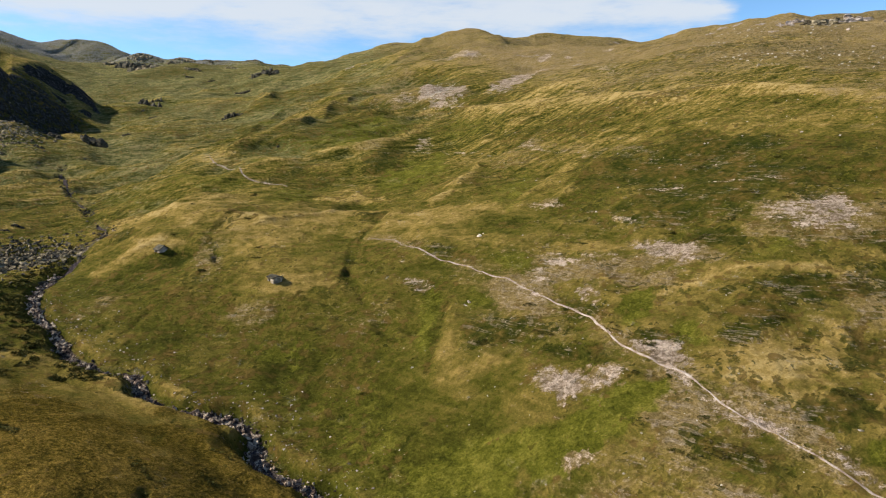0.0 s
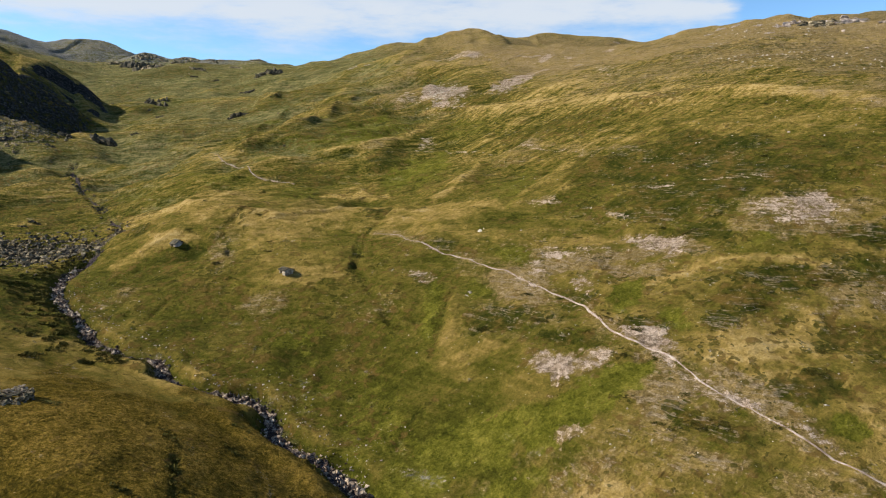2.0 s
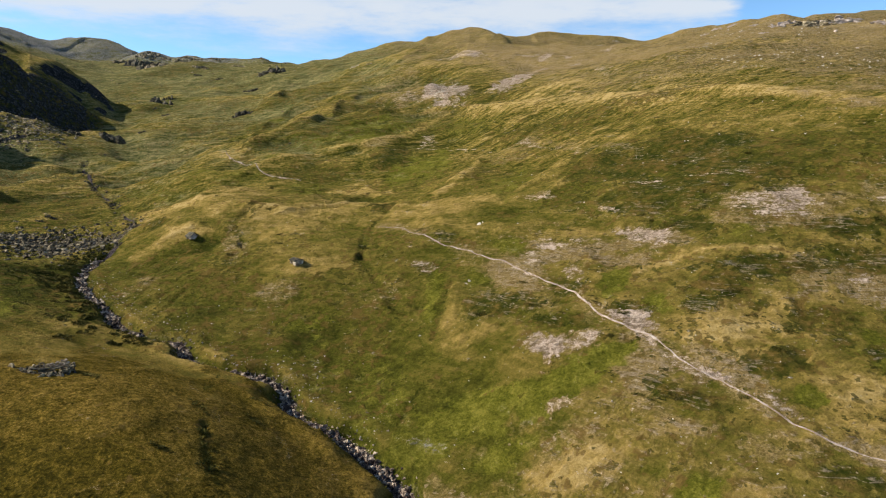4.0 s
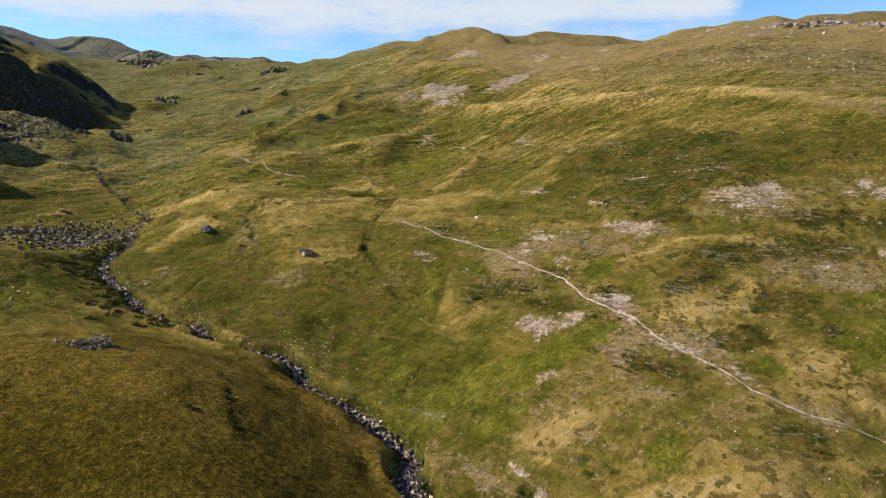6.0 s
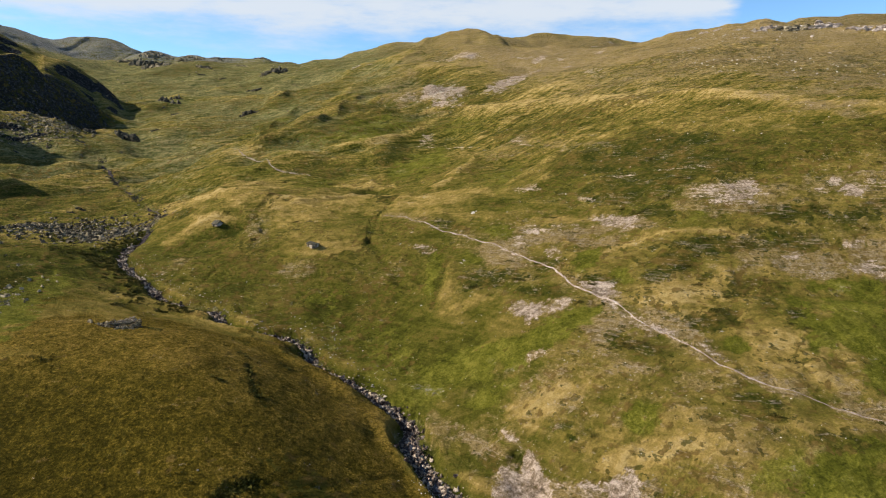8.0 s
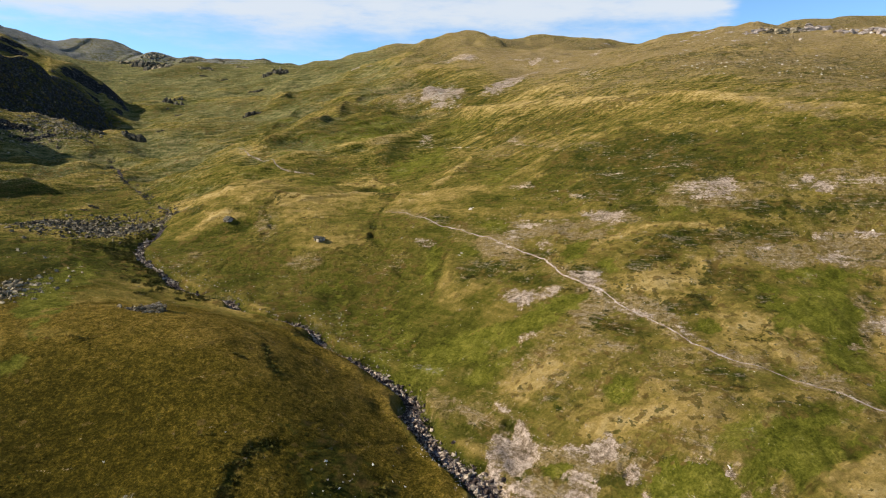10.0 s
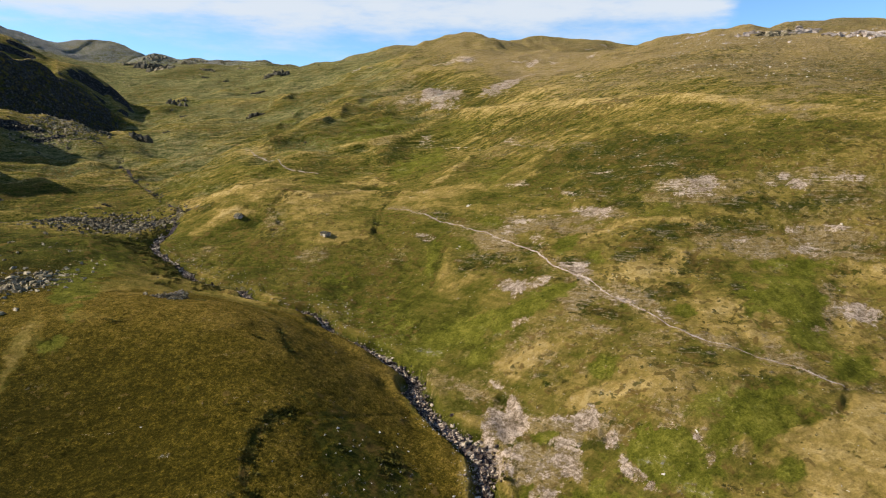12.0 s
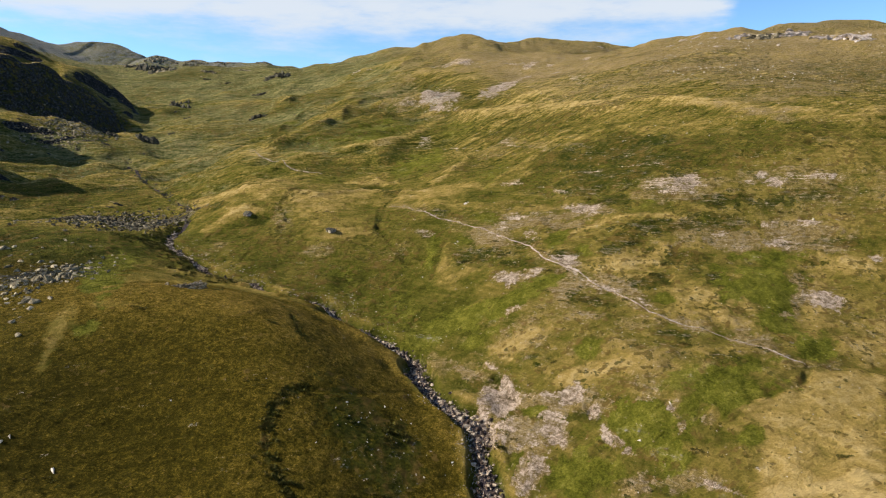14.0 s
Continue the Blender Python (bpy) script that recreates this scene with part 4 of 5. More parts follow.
dry = dry - 0.22 * step(-gx, 92, 112) * step(gy, 62, 80) * step(165 - gy, 0, 25) * (1 - np.minimum(gold, 1))
# the near hill has brown sward, drier part-way up, darker low on the left
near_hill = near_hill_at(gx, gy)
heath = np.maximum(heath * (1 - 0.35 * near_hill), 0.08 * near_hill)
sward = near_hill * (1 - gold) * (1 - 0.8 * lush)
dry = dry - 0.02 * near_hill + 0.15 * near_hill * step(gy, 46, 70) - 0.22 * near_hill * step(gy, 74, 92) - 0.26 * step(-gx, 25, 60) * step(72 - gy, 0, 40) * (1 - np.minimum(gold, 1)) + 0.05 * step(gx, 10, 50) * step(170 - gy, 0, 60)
heath = np.maximum(heath, (0.30 + 0.26 * grain(gx / 2.5, gy, 34, 0.9) + 0.18 * grain(gx / 3, gy, 13, 0.4)) * step(away, 190, 330))
scant = cover(gx, gy, SCANT)
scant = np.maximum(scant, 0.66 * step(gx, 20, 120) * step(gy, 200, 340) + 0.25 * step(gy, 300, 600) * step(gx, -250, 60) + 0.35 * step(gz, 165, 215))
lush = lush + 0.25 * np.clip(-crest_of, 0, 1) * step(300 - away, 0, 200)
bare = np.maximum(bare, 0.55 * np.exp(-((path_d / 1.3) ** 2)) * (0.65 + 0.6 * grain(gx, gy, 9, 0.7)))
scant = np.maximum(scant, 0.6 * np.exp(-((seg_far(gx, gy, PATH)[0] / 4) ** 2)) * (0.8 + 0.5 * grain(gx, gy, 12, 0.2)))
scant = np.maximum(scant, (0.22 + 0.25 * grain(gx, gy, 19, 0.5)) * step(gx, -1, 6) * step(200 - gy, 0, 60)) * (1 - 0.8 * lush)
scant = np.maximum(scant, 0.9 * step(bare, 0.1, 0.5))
heath = np.maximum(heath, 0.6 * np.exp(-((seg_far(gx, gy, ARC)[0] / 1.2) ** 2)))
for line in (RILL, RILL_LOW, RILL_FOOT, RILL_HUT, RILL_MID, RILL_BANK, RILL_MEADOW, TRENCH):
    heath = np.maximum(heath, 0.62 * np.exp(-((seg_far(gx, gy, line)[0] / 1.1) ** 2)) * (0.9 + 0.4 * grain(gx, gy, 6, 0.3)))
heath = np.maximum(heath, 0.36 * np.exp(-(np.maximum(brook_d - brook_w, 0) / 2.2) ** 2) * step(-gx, -30, 10) * step(gy, 90, 125))
thin_tracks = np.minimum(seg_far(gx, gy, TRACK)[0], seg_far(gx, gy, TRACK_LOW)[0])
bare = np.maximum(bare, 0.62 * np.exp(-((thin_tracks / 0.9) ** 2)))
# the haze tint grows with distance over the left valley
hazy_grass = 0.7 * step(-gx, -60, 100) * step(gy, 190, 380) * (0.85 + 0.5 * grain(gx, gy, 37, 0.5)) + 0.4 * step(gy, 600, 900) * step(-gx, 0, 200)
hazy_grass = hazy_grass - 0.28 * np.clip(crest_of, -0.8, 1) - 0.2 * np.clip(edge_of, -0.8, 1)
dry = dry - 0.20 * heath_base - 0.03 * step(-gx, -5, 2) * step(200 - gy, 0, 60) + 0.12 * np.exp(-((seg_far(gx, gy, BRINK)[0] / 5) ** 2))
heath = np.maximum(heath, (0.40 + 0.22 * grain(gx, gy, 14, 0.3)) * step(-gx, 2, 14) * step(gy, 84, 100) * step(185 - gy, 0, 30) * (1 - near_hill) * (1 - np.minimum(gold, 1)))
heath = np.maximum(heath, 0.30 * step(gx, 5, 25) * step(180 - gy, 0, 40) * (1 - lush))
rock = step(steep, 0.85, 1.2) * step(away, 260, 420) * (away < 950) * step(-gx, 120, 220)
# the spur's steep face: heath and near-black rock put its shadow into the colour
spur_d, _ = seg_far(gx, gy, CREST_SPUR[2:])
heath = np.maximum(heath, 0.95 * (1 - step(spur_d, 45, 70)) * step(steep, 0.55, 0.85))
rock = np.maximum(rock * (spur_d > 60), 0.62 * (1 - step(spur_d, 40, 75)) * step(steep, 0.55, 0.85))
# broken rock at the summit; dark among the boulders for shadow gaps between them
rock = np.maximum(rock, cover(gx, gy, [(-145, 194, 36, 13, 0, 0.6), (-114, 86, 16, 12, 1.57, 0.55), (300, 510, 40, 12, 0, 0.4)]))
scant = scant * (1 - 0.85 * in_field)
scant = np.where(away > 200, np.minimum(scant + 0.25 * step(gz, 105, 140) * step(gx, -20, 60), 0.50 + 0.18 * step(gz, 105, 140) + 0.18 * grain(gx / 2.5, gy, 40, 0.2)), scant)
heath = heath * (1 - 0.6 * in_field)
rough = step(away, 170, 400) * (1 - 0.35 * step(-gx, -40, 40))
scree = (0.60 + 0.35 * step(-gx, 800, 1000) + 0.3 * grain(gx, gy, 60, 0.4)) * step(gz, 195, 240) * step(-gx, 250, 480) + cover(gx, gy, [(-292, 407, 24, 14, 0, 0.5)]) + 0.12 * step(gy, 950, 1150) * step(-gx, 100, 250)
bed = 1.1 - 0.8 * brook_d / (brook_w * 0.95) - step(gy, 165, 200) * (0.05 - 0.8 * grain(gx, gy, 13, 0.4))

verts = np.stack([gx, gy, gz], -1).reshape(-1, 3)
nr, nc = gx.shape
index = np.arange(nr * nc).reshape(nr, nc)
quads = np.stack([index[:-1, :-1], index[:-1, 1:], index[1:, 1:], index[1:, :-1]], -1).reshape(-1, 4)


def big_mesh(name, verts, faces, material, smooth=True, **layers):
    """One mesh from arrays of places and of faces that all have the same number of corners."""
    m = bpy.data.meshes.new(name)
    n, k = faces.shape
    m.vertices.add(len(verts))
    m.vertices.foreach_set("co", verts.astype(np.float32).ravel())
    m.loops.add(n * k)
    m.loops.foreach_set("vertex_index", faces.astype(np.int32).ravel())
    m.polygons.add(n)
    m.polygons.foreach_set("loop_start", np.arange(0, n * k, k, dtype=np.int32))
    m.polygons.foreach_set("use_smooth", np.full(n, smooth))
    for key, values in layers.items():
        m.attributes.new(key, "FLOAT", "POINT").data.foreach_set("value", values.astype(np.float32).ravel())
    m.materials.append(material)
    m.update()
    m.validate()
    return m


ground = tagged(new("ground", big_mesh("ground", verts, quads, MEADOW, dry=dry, lush=lush, heath=heath, scant=scant, hazy_grass=hazy_grass, sward=sward, scree=scree, rough=rough, bare=bare, rock=rock, bed=bed)),
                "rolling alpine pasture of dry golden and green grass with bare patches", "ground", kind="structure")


def grid_at(values, x, y):
    """A value of the ground's grid at places (x, y), between its points."""
    x, y = np.atleast_1d(np.asarray(x, float)), np.atleast_1d(np.asarray(y, float))
    r = np.interp(y, ROWS, np.arange(nr))
    c = np.interp(x / fan_depth(y), TANS, np.arange(nc))
    i, j = np.minimum(r.astype(int), nr - 2), np.minimum(c.astype(int), nc - 2)
    fr, fc = r - i, c - j
    return (values[i, j] * (1 - fc) + values[i, j + 1] * fc) * (1 - fr) + (values[i + 1, j] * (1 - fc) + values[i + 1, j + 1] * fc) * fr


def ground_z(x, y):
    return grid_at(gz, x, y)


def dense(line, gap):
    """A smooth polyline through the points of a line, a point about every gap metres."""
    p = np.array([q[:2] for q in line], float)
    p = np.concatenate([2 * p[:1] - p[1:2], p, 2 * p[-1:] - p[-2:-1]])
    out = []
    for a, b, c, d in zip(p, p[1:], p[2:], p[3:]):
        n = max(2, int(np.hypot(*(c - b)) / gap))
        for k in np.arange(n) / n:
            out.append(0.5 * (2 * b + (c - a) * k + (2 * a - 5 * b + 4 * c - d) * k * k + (3 * b - a - 3 * c + d) * k ** 3))
    return np.array(out + [p[-2]])


def ribbon(name, line, half, lift, material, gap=0.6, across=4, sunk=0.0):
    p = dense(line, gap)
    t = np.gradient(p, axis=0)
    t /= np.maximum(np.hypot(t[:, 0], t[:, 1])[:, None], 1e-6)
    side = np.stack([-t[:, 1], t[:, 0]], 1)
    run = np.arange(len(p)) * gap
    w = half * (1 + 0.4 * grain(run, run * 0.3, 4, 0.2) + 0.25 * grain(run, run * 0.7, 1.5, 0.5))
    wander = half * 0.5 * grain(run, run * 0.2, 6, 0.8)
    k = np.linspace(-1, 1, across + 1)
    x = p[:, :1] + side[:, :1] * (wander[:, None] + w[:, None] * k)
    y = p[:, 1:] + side[:, 1:] * (wander[:, None] + w[:, None] * k)
    z = ground_z(x.ravel(), y.ravel()).reshape(x.shape) + lift - 0.08 * np.abs(k) ** 3
    if sunk:
        z = np.repeat(z.mean(1, keepdims=True), across + 1, 1)
    n = len(p)
    ids = np.arange(n * (across + 1)).reshape(n, across + 1)
    f = np.stack([ids[:-1, :-1], ids[1:, :-1], ids[1:, 1:], ids[:-1, 1:]], -1).reshape(-1, 4)
    return new(name, big_mesh(name, np.stack([x, y, z], -1).reshape(-1, 3), f[:, ::-1], material))


tagged(ribbon("footpath", PATH, 0.22, 0.05, EARTH), "pale trodden hiking path winding across the slope", "path", kind="structure")
tagged(ribbon("footpath", ZIGZAG, 0.26, 0.10, EARTH, 1.2), "pale zigzag path across the far slope", "path", kind="structure")
tagged(ribbon("stream", [p for p in STREAM if p[1] < 170], 0.40, 0.06, WATER, 0.7, 4, 1.0), "narrow dark mountain stream between wet stones", "stream", kind="structure")

# ---- stones, grass and shrubs ----
rng = np.random.RandomState(11)


def hull(points):
    """The closed shell of a set of points, as a bmesh."""
    bm = bmesh.new()
    for p in points:
        bm.verts.new(p)
    made = bmesh.ops.convex_hull(bm, input=bm.verts)
    loose = [g for g in made["geom_interior"] + made["geom_unused"] if isinstance(g, bmesh.types.BMVert)]
    bmesh.ops.delete(bm, geom=list(set(loose)), context="VERTS")
    return bm


def stone_bm(seed, corners, flat=0.62):
    """An angular stone about one metre across that sits on z = 0."""
    r = np.random.RandomState(seed)
    p = r.normal(size=(corners, 3))
    p /= np.linalg.norm(p, axis=1)[:, None]
    p *= (0.5 * (0.72 + 0.4 * r.rand(corners)))[:, None]
    p[:, 0] *= 1.0 + 0.35 * r.rand()
    p[:, 2] = np.clip(p[:, 2], -0.30, 0.26 + 0.16 * r.rand()) * flat / 0.62
    p[:, 2] += 0.14
    return hull(p)


def arrays(bm):
    bm.verts.index_update()
    out = np.array([v.co[:] for v in bm.verts]), np.array([[v.index for v in f.verts] for f in bmesh.ops.triangulate(bm, faces=bm.faces)["faces"]] or [[v.index for v in f.verts] for f in bm.faces])
    bm.free()
    return out


PEBBLES = [arrays(stone_bm(40 + k, 9)) for k in range(6)]
STONE_MESHES = []
for k in range(10):
    bm = stone_bm(70 + k, 11)
    bmesh.ops.bevel(bm, geom=list(bm.edges), offset=0.018, segments=1, affect="EDGES")
    m = bpy.data.meshes.new("boulder")
    bm.to_mesh(m)
    bm.free()
    STONE_MESHES.append(m)
STONE_SETS = {}
for mat in (GREY_STONE, PALE_STONE, EARTH_STONE, WET_STONE, DARK_SHADED_STONE):
    STONE_SETS[mat.name] = []
    for m in STONE_MESHES:
        c = m.copy()
        c.materials.append(mat)
        STONE_SETS[mat.name].append(c)


def strewn(name, shapes, x, y, size, material, label, category, lift=0.0, tall=1.0, smooth=False, layers=()):
    """Many small things as one mesh: at each place one of the shapes, turned and scaled."""
    n = len(x)
    z = ground_z(x, y) + lift
    spin, which = rng.rand(n) * 6.283, rng.randint(len(shapes), size=n)
    vs, fs, own, count = [], [], [], 0
    for k, (v, f) in enumerate(shapes):
        at = np.nonzero(which == k)[0]
        if not len(at):
            continue
        c, s, h = np.cos(spin[at])[:, None], np.sin(spin[at])[:, None], size[at][:, None]
        px = x[at][:, None] + h * (v[:, 0] * c - v[:, 1] * s)
        py = y[at][:, None] + h * (v[:, 0] * s + v[:, 1] * c)
        pz = z[at][:, None] + h * tall * v[:, 2]
        vs.append(np.stack([px, py, pz], -1).reshape(-1, 3))
        fs.append((f[None] + (np.arange(len(at)) * len(v))[:, None, None] + count).reshape(-1, f.shape[1]))
        own.append(np.repeat(at, len(v)))
        count += len(at) * len(v)
    own = np.concatenate(own)
    extra = {key: grid_at(values, x, y)[own] for key, values in layers}
    ob = new(name, big_mesh(name, np.concatenate(vs), np.concatenate(fs), material, smooth, **extra))
    return tagged(ob, label, category, kind="stuff")


def boulder(x, y, size, material, label, group, sunk=0.2):
    ob = new("boulder", STONE_SETS[material.name][rng.randint(len(STONE_MESHES))])
    ob.location = (x, y, float(ground_z(x, y)[0]) - sunk * size)
    ob.rotation_euler = (rng.uniform(-0.35, 0.35), rng.uniform(-0.35, 0.35), rng.rand() * 6.283)
    ob.scale = (size * rng.uniform(1.0, 1.35), size * rng.uniform(0.6, 0.95), size * rng.uniform(0.7, 1.2))
    return tagged(ob, label, "boulder", group)


def fan_places(n, near, far, wide=0.74):
    """Places spread evenly over the ground in front, between two depths."""
    d = np.sqrt(rng.uniform((near - FAN_Y) ** 2, (far - FAN_Y) ** 2, n))
    return d * rng.uniform(-wide, wide, n), d + FAN_Y


def along_line(line, n, low, high):
    p = dense([q[:2] for q in line], 0.5)
    p = p[(p[:, 1] > low) & (p[:, 1] < high)]
    return p[rng.randint(len(p), size=n)]


# grass tussocks: bent blades round a point
def tussock(seed):
    r = np.random.RandomState(seed)
    v, f = [], []
    for k in range(6):
        a = 6.283 * (k + r.rand()) / 6
        out, h, w = 0.55 + 0.4 * r.rand(), 0.22 + 0.3 * r.rand(), 0.16 + 0.08 * r.rand()
        dx, dy = math.cos(a), math.sin(a)
        v += [(0.12 * dx - dy * w, 0.12 * dy + dx * w, -0.1), (0.12 * dx + dy * w, 0.12 * dy - dx * w, -0.1), (out * dx, out * dy, h)]
        f.append((3 * k, 3 * k + 1, 3 * k + 2))
    return np.array(v), np.array(f)


COVER = (("scant", scant), ("hazy_grass", hazy_grass), ("sward", sward), ("rough", rough), ("dry", dry), ("lush", lush), ("heath", heath))
x, y = fan_places(150000, 12, 150)
keep = (grid_at(bare, x, y) < 0.42) & (grid_at(bed, x, y) < 0.3) & (grid_at(path_d, x, y) > 0.7) & (rng.rand(len(x)) < 0.45 + 0.5 * grain(x, y, 5, 0.3))
x, y = x[keep], y[keep]
strewn("grass_tussocks", [tussock(k) for k in range(6)], x, y, rng.uniform(0.16, 0.36, len(x)), BLADES, "dry golden and green grass tussocks all over the pasture", "grass", layers=COVER)


# low mats of heath and juniper
def cushion(seed):
    """A low bush of leafy sprays that lean out from a short stem."""
    r = np.random.RandomState(seed)
    v, f = [], []
    for k in range(18):
        a, out = 6.283 * r.rand(), 0.55 * r.rand() ** 0.6
        h, w = 0.12 + 0.42 * (1 - (out / 0.6) ** 2) * (0.7 + 0.5 * r.rand()), 0.13 + 0.1 * r.rand()
        c, s = math.cos(a), math.sin(a)
        b = 6.283 * r.rand()
        x, y = out * c, out * s
        v += [(x - w * math.cos(b), y - w * math.sin(b), h * 0.35 - 0.1), (x + w * math.cos(b), y + w * math.sin(b), h * 0.35 - 0.1 + 0.1 * r.rand()), (x + 0.22 * c + 0.1 * r.normal(), y + 0.22 * s + 0.1 * r.normal(), h)]
        f.append((3 * k, 3 * k + 1, 3 * k + 2))
    return np.array(v), np.array(f)


def shrub_places(n, near, far, wish):
    """Clumps drawn out along the slope, where heath grows."""
    x, y = fan_places(n, near, far)
    keep = rng.rand(n) < wish(x, y)
    x, y = x[keep], y[keep]
    many = rng.randint(4, 15, len(x))
    cx, cy = np.repeat(x, many), np.repeat(y, many)
    spread = np.repeat(rng.uniform(0.35, 1.15, len(x)), many)
    u, v = rng.normal(size=len(cx)) * spread * 1.5, rng.normal(size=len(cx)) * spread * 0.6
    return cx + 0.85 * u + 0.5 * v, cy - 0.5 * u + 0.85 * v


def heath_wish(x, y):
    h, b = grid_at(heath, x, y), grid_at(bed, x, y)
    lone = 0.02 + 0.05 * (x > 5)
    return np.where(b > 0.2, 0, np.clip(h * 0.9, lone, 1) * (1 - 0.7 * grid_at(lush, x, y)) * (0.5 + 0.6 * grain(x, y, 11, 0.6)) * np.where(x > 0, 0.6, 0.3))


x, y = shrub_places(6500, 14, 240, heath_wish)

# taller bushes on the shady bank of the brook, and along the sunken edge on the near hill
p = along_line(STREAM, 130, 112, 185)
many = rng.randint(2, 7, len(p))
off = 2.8 + rng.exponential(4.5, len(p))
bx, by = np.repeat(p[:, 0] - off * 0.8, many) + rng.normal(size=many.sum()) * 0.9, np.repeat(p[:, 1] - off * 0.55, many) + rng.normal(size=many.sum()) * 0.6
p = along_line(ARC, 120, -20, 120)
q = along_line(TRENCH, 16, 0, 160)
bx = np.concatenate([bx, p[:, 0] + rng.normal(size=120) * 0.8, q[:, 0] + rng.normal(size=16) * 0.3])
by = np.concatenate([by, p[:, 1] + rng.normal(size=120) * 0.8, q[:, 1] + rng.normal(size=16) * 0.3])
bx, by = np.concatenate([bx, -10 + 1.5 * rng.normal(size=36)]), np.concatenate([by, 38 + 1.7 * rng.normal(size=36)])
keep = grid_at(bed, bx, by) < 0.2
bx, by = bx[keep], by[keep]
strewn("bank_bushes", [cushion(k) for k in range(6, 12)], bx, by, rng.uniform(0.4, 1.3, len(bx)), SHRUB, "dark green juniper bushes along the shady stream bank", "shrubs", tall=1.0)
strewn("dwarf_shrubs", [cushion(k) for k in range(6)], x, y, rng.uniform(0.35, 1.0, len(x)), SHRUB, "low dark green mats of heath and dwarf shrubs", "shrubs", tall=0.6)

# stones of the brook
p = along_line(STREAM, 5200, 12, 168)
w = 1.0 + 1.3 * step(160 - p[:, 1], 0, 120)
x, y = p[:, 0] + rng.normal(size=len(p)) * w * 0.62, p[:, 1] + rng.normal(size=len(p)) * w * 0.45
strewn("stream_stones", PEBBLES, x, y, 0.22 + 1.25 * rng.rand(len(x)) ** 2.4, WET_STONE, "wet purplish grey stones lying in the stream bed", "stones", -0.03)
p = along_line(STREAM, 60, 190, 420)
many = rng.randint(3, 12, len(p))
x, y = np.repeat(p[:, 0], many) + rng.normal(size=many.sum()) * 1.6, np.repeat(p[:, 1], many) + rng.normal(size=many.sum()) * 1.6
strewn("upper_stream_stones", PEBBLES, x, y, 0.4 + 1.3 * rng.rand(len(x)) ** 2, DARK_SHADED_STONE, "dark stones along the upper stream in the valley", "stones", -0.08)
p = along_line(STREAM, 100, 14, 160)
w = 1.0 + 1.3 * step(160 - p[:, 1], 0, 120)
for (a, b), wide in zip(p, w):
    boulder(a + rng.normal() * wide * 0.75, b + rng.normal() * wide * 0.4, rng.uniform(0.5, 1.6), GREY_STONE if rng.rand() < 0.35 else WET_STONE, "angular grey boulder in the stony stream bed", "stream boulders")
# pale stones on the grassy bank beside it, and on the spit of the bend
p = along_line(STREAM, 520, 84, 150)
side_step = rng.exponential(4.0, len(p)) + 2
x, y = p[:, 0] + side_step * 0.75, p[:, 1] + side_step * 0.6
strewn("bank_stones", PEBBLES, x, y, 0.18 + 0.4 * rng.rand(len(x)) ** 2.5, EARTH_STONE, "small pale stones strewn over the grassy stream bank", "stones", -0.03)
p = along_line(STREAM, 420, 20, 56)
x, y = p[:, 0] - rng.exponential(1.3, len(p)) - 1.2, p[:, 1] + rng.normal(size=len(p)) * 0.5
strewn("gravel_bar", PEBBLES, x, y, 0.14 + 0.4 * rng.rand(len(x)) ** 2.2, PALE_STONE, "pale rounded gravel bar beside the stream", "stones", -0.02)

# the boulder field where the valley floor meets the brook
x, y = -141 + 19 * rng.normal(size=4000), 196 + 14 * rng.normal(size=4000)
y = y + (-x - 140) * 0.16
keep = (x < -108) & (x > -215)
strewn("rubble", PEBBLES, x[keep], y[keep], 0.4 + 1.9 * rng.rand(keep.sum()) ** 2.2, GREY_STONE, "grey rubble of a flat boulder field beside the stream", "stones", -0.08)
for k in range(40):
    a, b = -112 - abs(rng.normal()) * 30, 195 + rng.normal() * 7
    boulder(a, b + (-a - 140) * 0.16, rng.uniform(1.4, 3.4), GREY_STONE, "grey boulder in the flat boulder field", "boulder field")
for k in range(12):
    a = rng.rand()
    boulder(-109 - 6 * a + rng.normal() * 2.5, 160 + 40 * a + rng.normal() * 2, rng.uniform(0.8, 1.7), GREY_STONE, "grey boulder at the edge of the stony stream bed", "boulder field")

# the scree tongue on the near hill
SCREE = [
    (-108.6, 82, 3.0), (-111.7, 90.7, 1.8), (-104.9, 74, 1.9), (-118.7, 90.3, 1.6), (-122.6, 100, 1.7), (-124.6, 105.8, 1.5), (-117, 100.4, 1.8), (-107.4, 88.8, 1.7),
    (-104.2, 87.5, 1.5), (-101.6, 63.5, 2.4), (-97.4, 60.2, 1.7), (-98.5, 64, 2.0), (-97.5, 66.8, 2.1), (-104.9, 79.9, 3.4), (-110.4, 81.4, 2.2), (-123.3, 93.5, 1.8),
    (-130.6, 105.5, 1.7), (-96, 84.2, 1.9), (-108.7, 100.8, 1.9), (-97.3, 56, 0.75), (-92.9, 48.2, 1.3), (-109.4, 94.7, 1.6), (-142.7, 116.8, 1.9), (-130, 99.6, 1.6), (-141.9, 119.8, 1.5),
    (-146, 136.3, 2.2), (-97.6, 53.5, 1.2),
]
for a, b, size in SCREE:
    boulder(a, b, size * 1.55, GREY_STONE, "large angular grey boulder on the grassy hill", "scree boulders")
for k in range(36):
    boulder(-109 + rng.normal() * 5, 84 + rng.normal() * 11, rng.uniform(1.2, 3.6), GREY_STONE, "angular grey boulder of a scree tongue on grass", "scree boulders")
for k in range(20):
    boulder(-136 + rng.normal() * 10, 118 + rng.normal() * 13, rng.uniform(0.6, 1.6), GREY_STONE, "grey boulder lying in rough grass", "scree boulders")
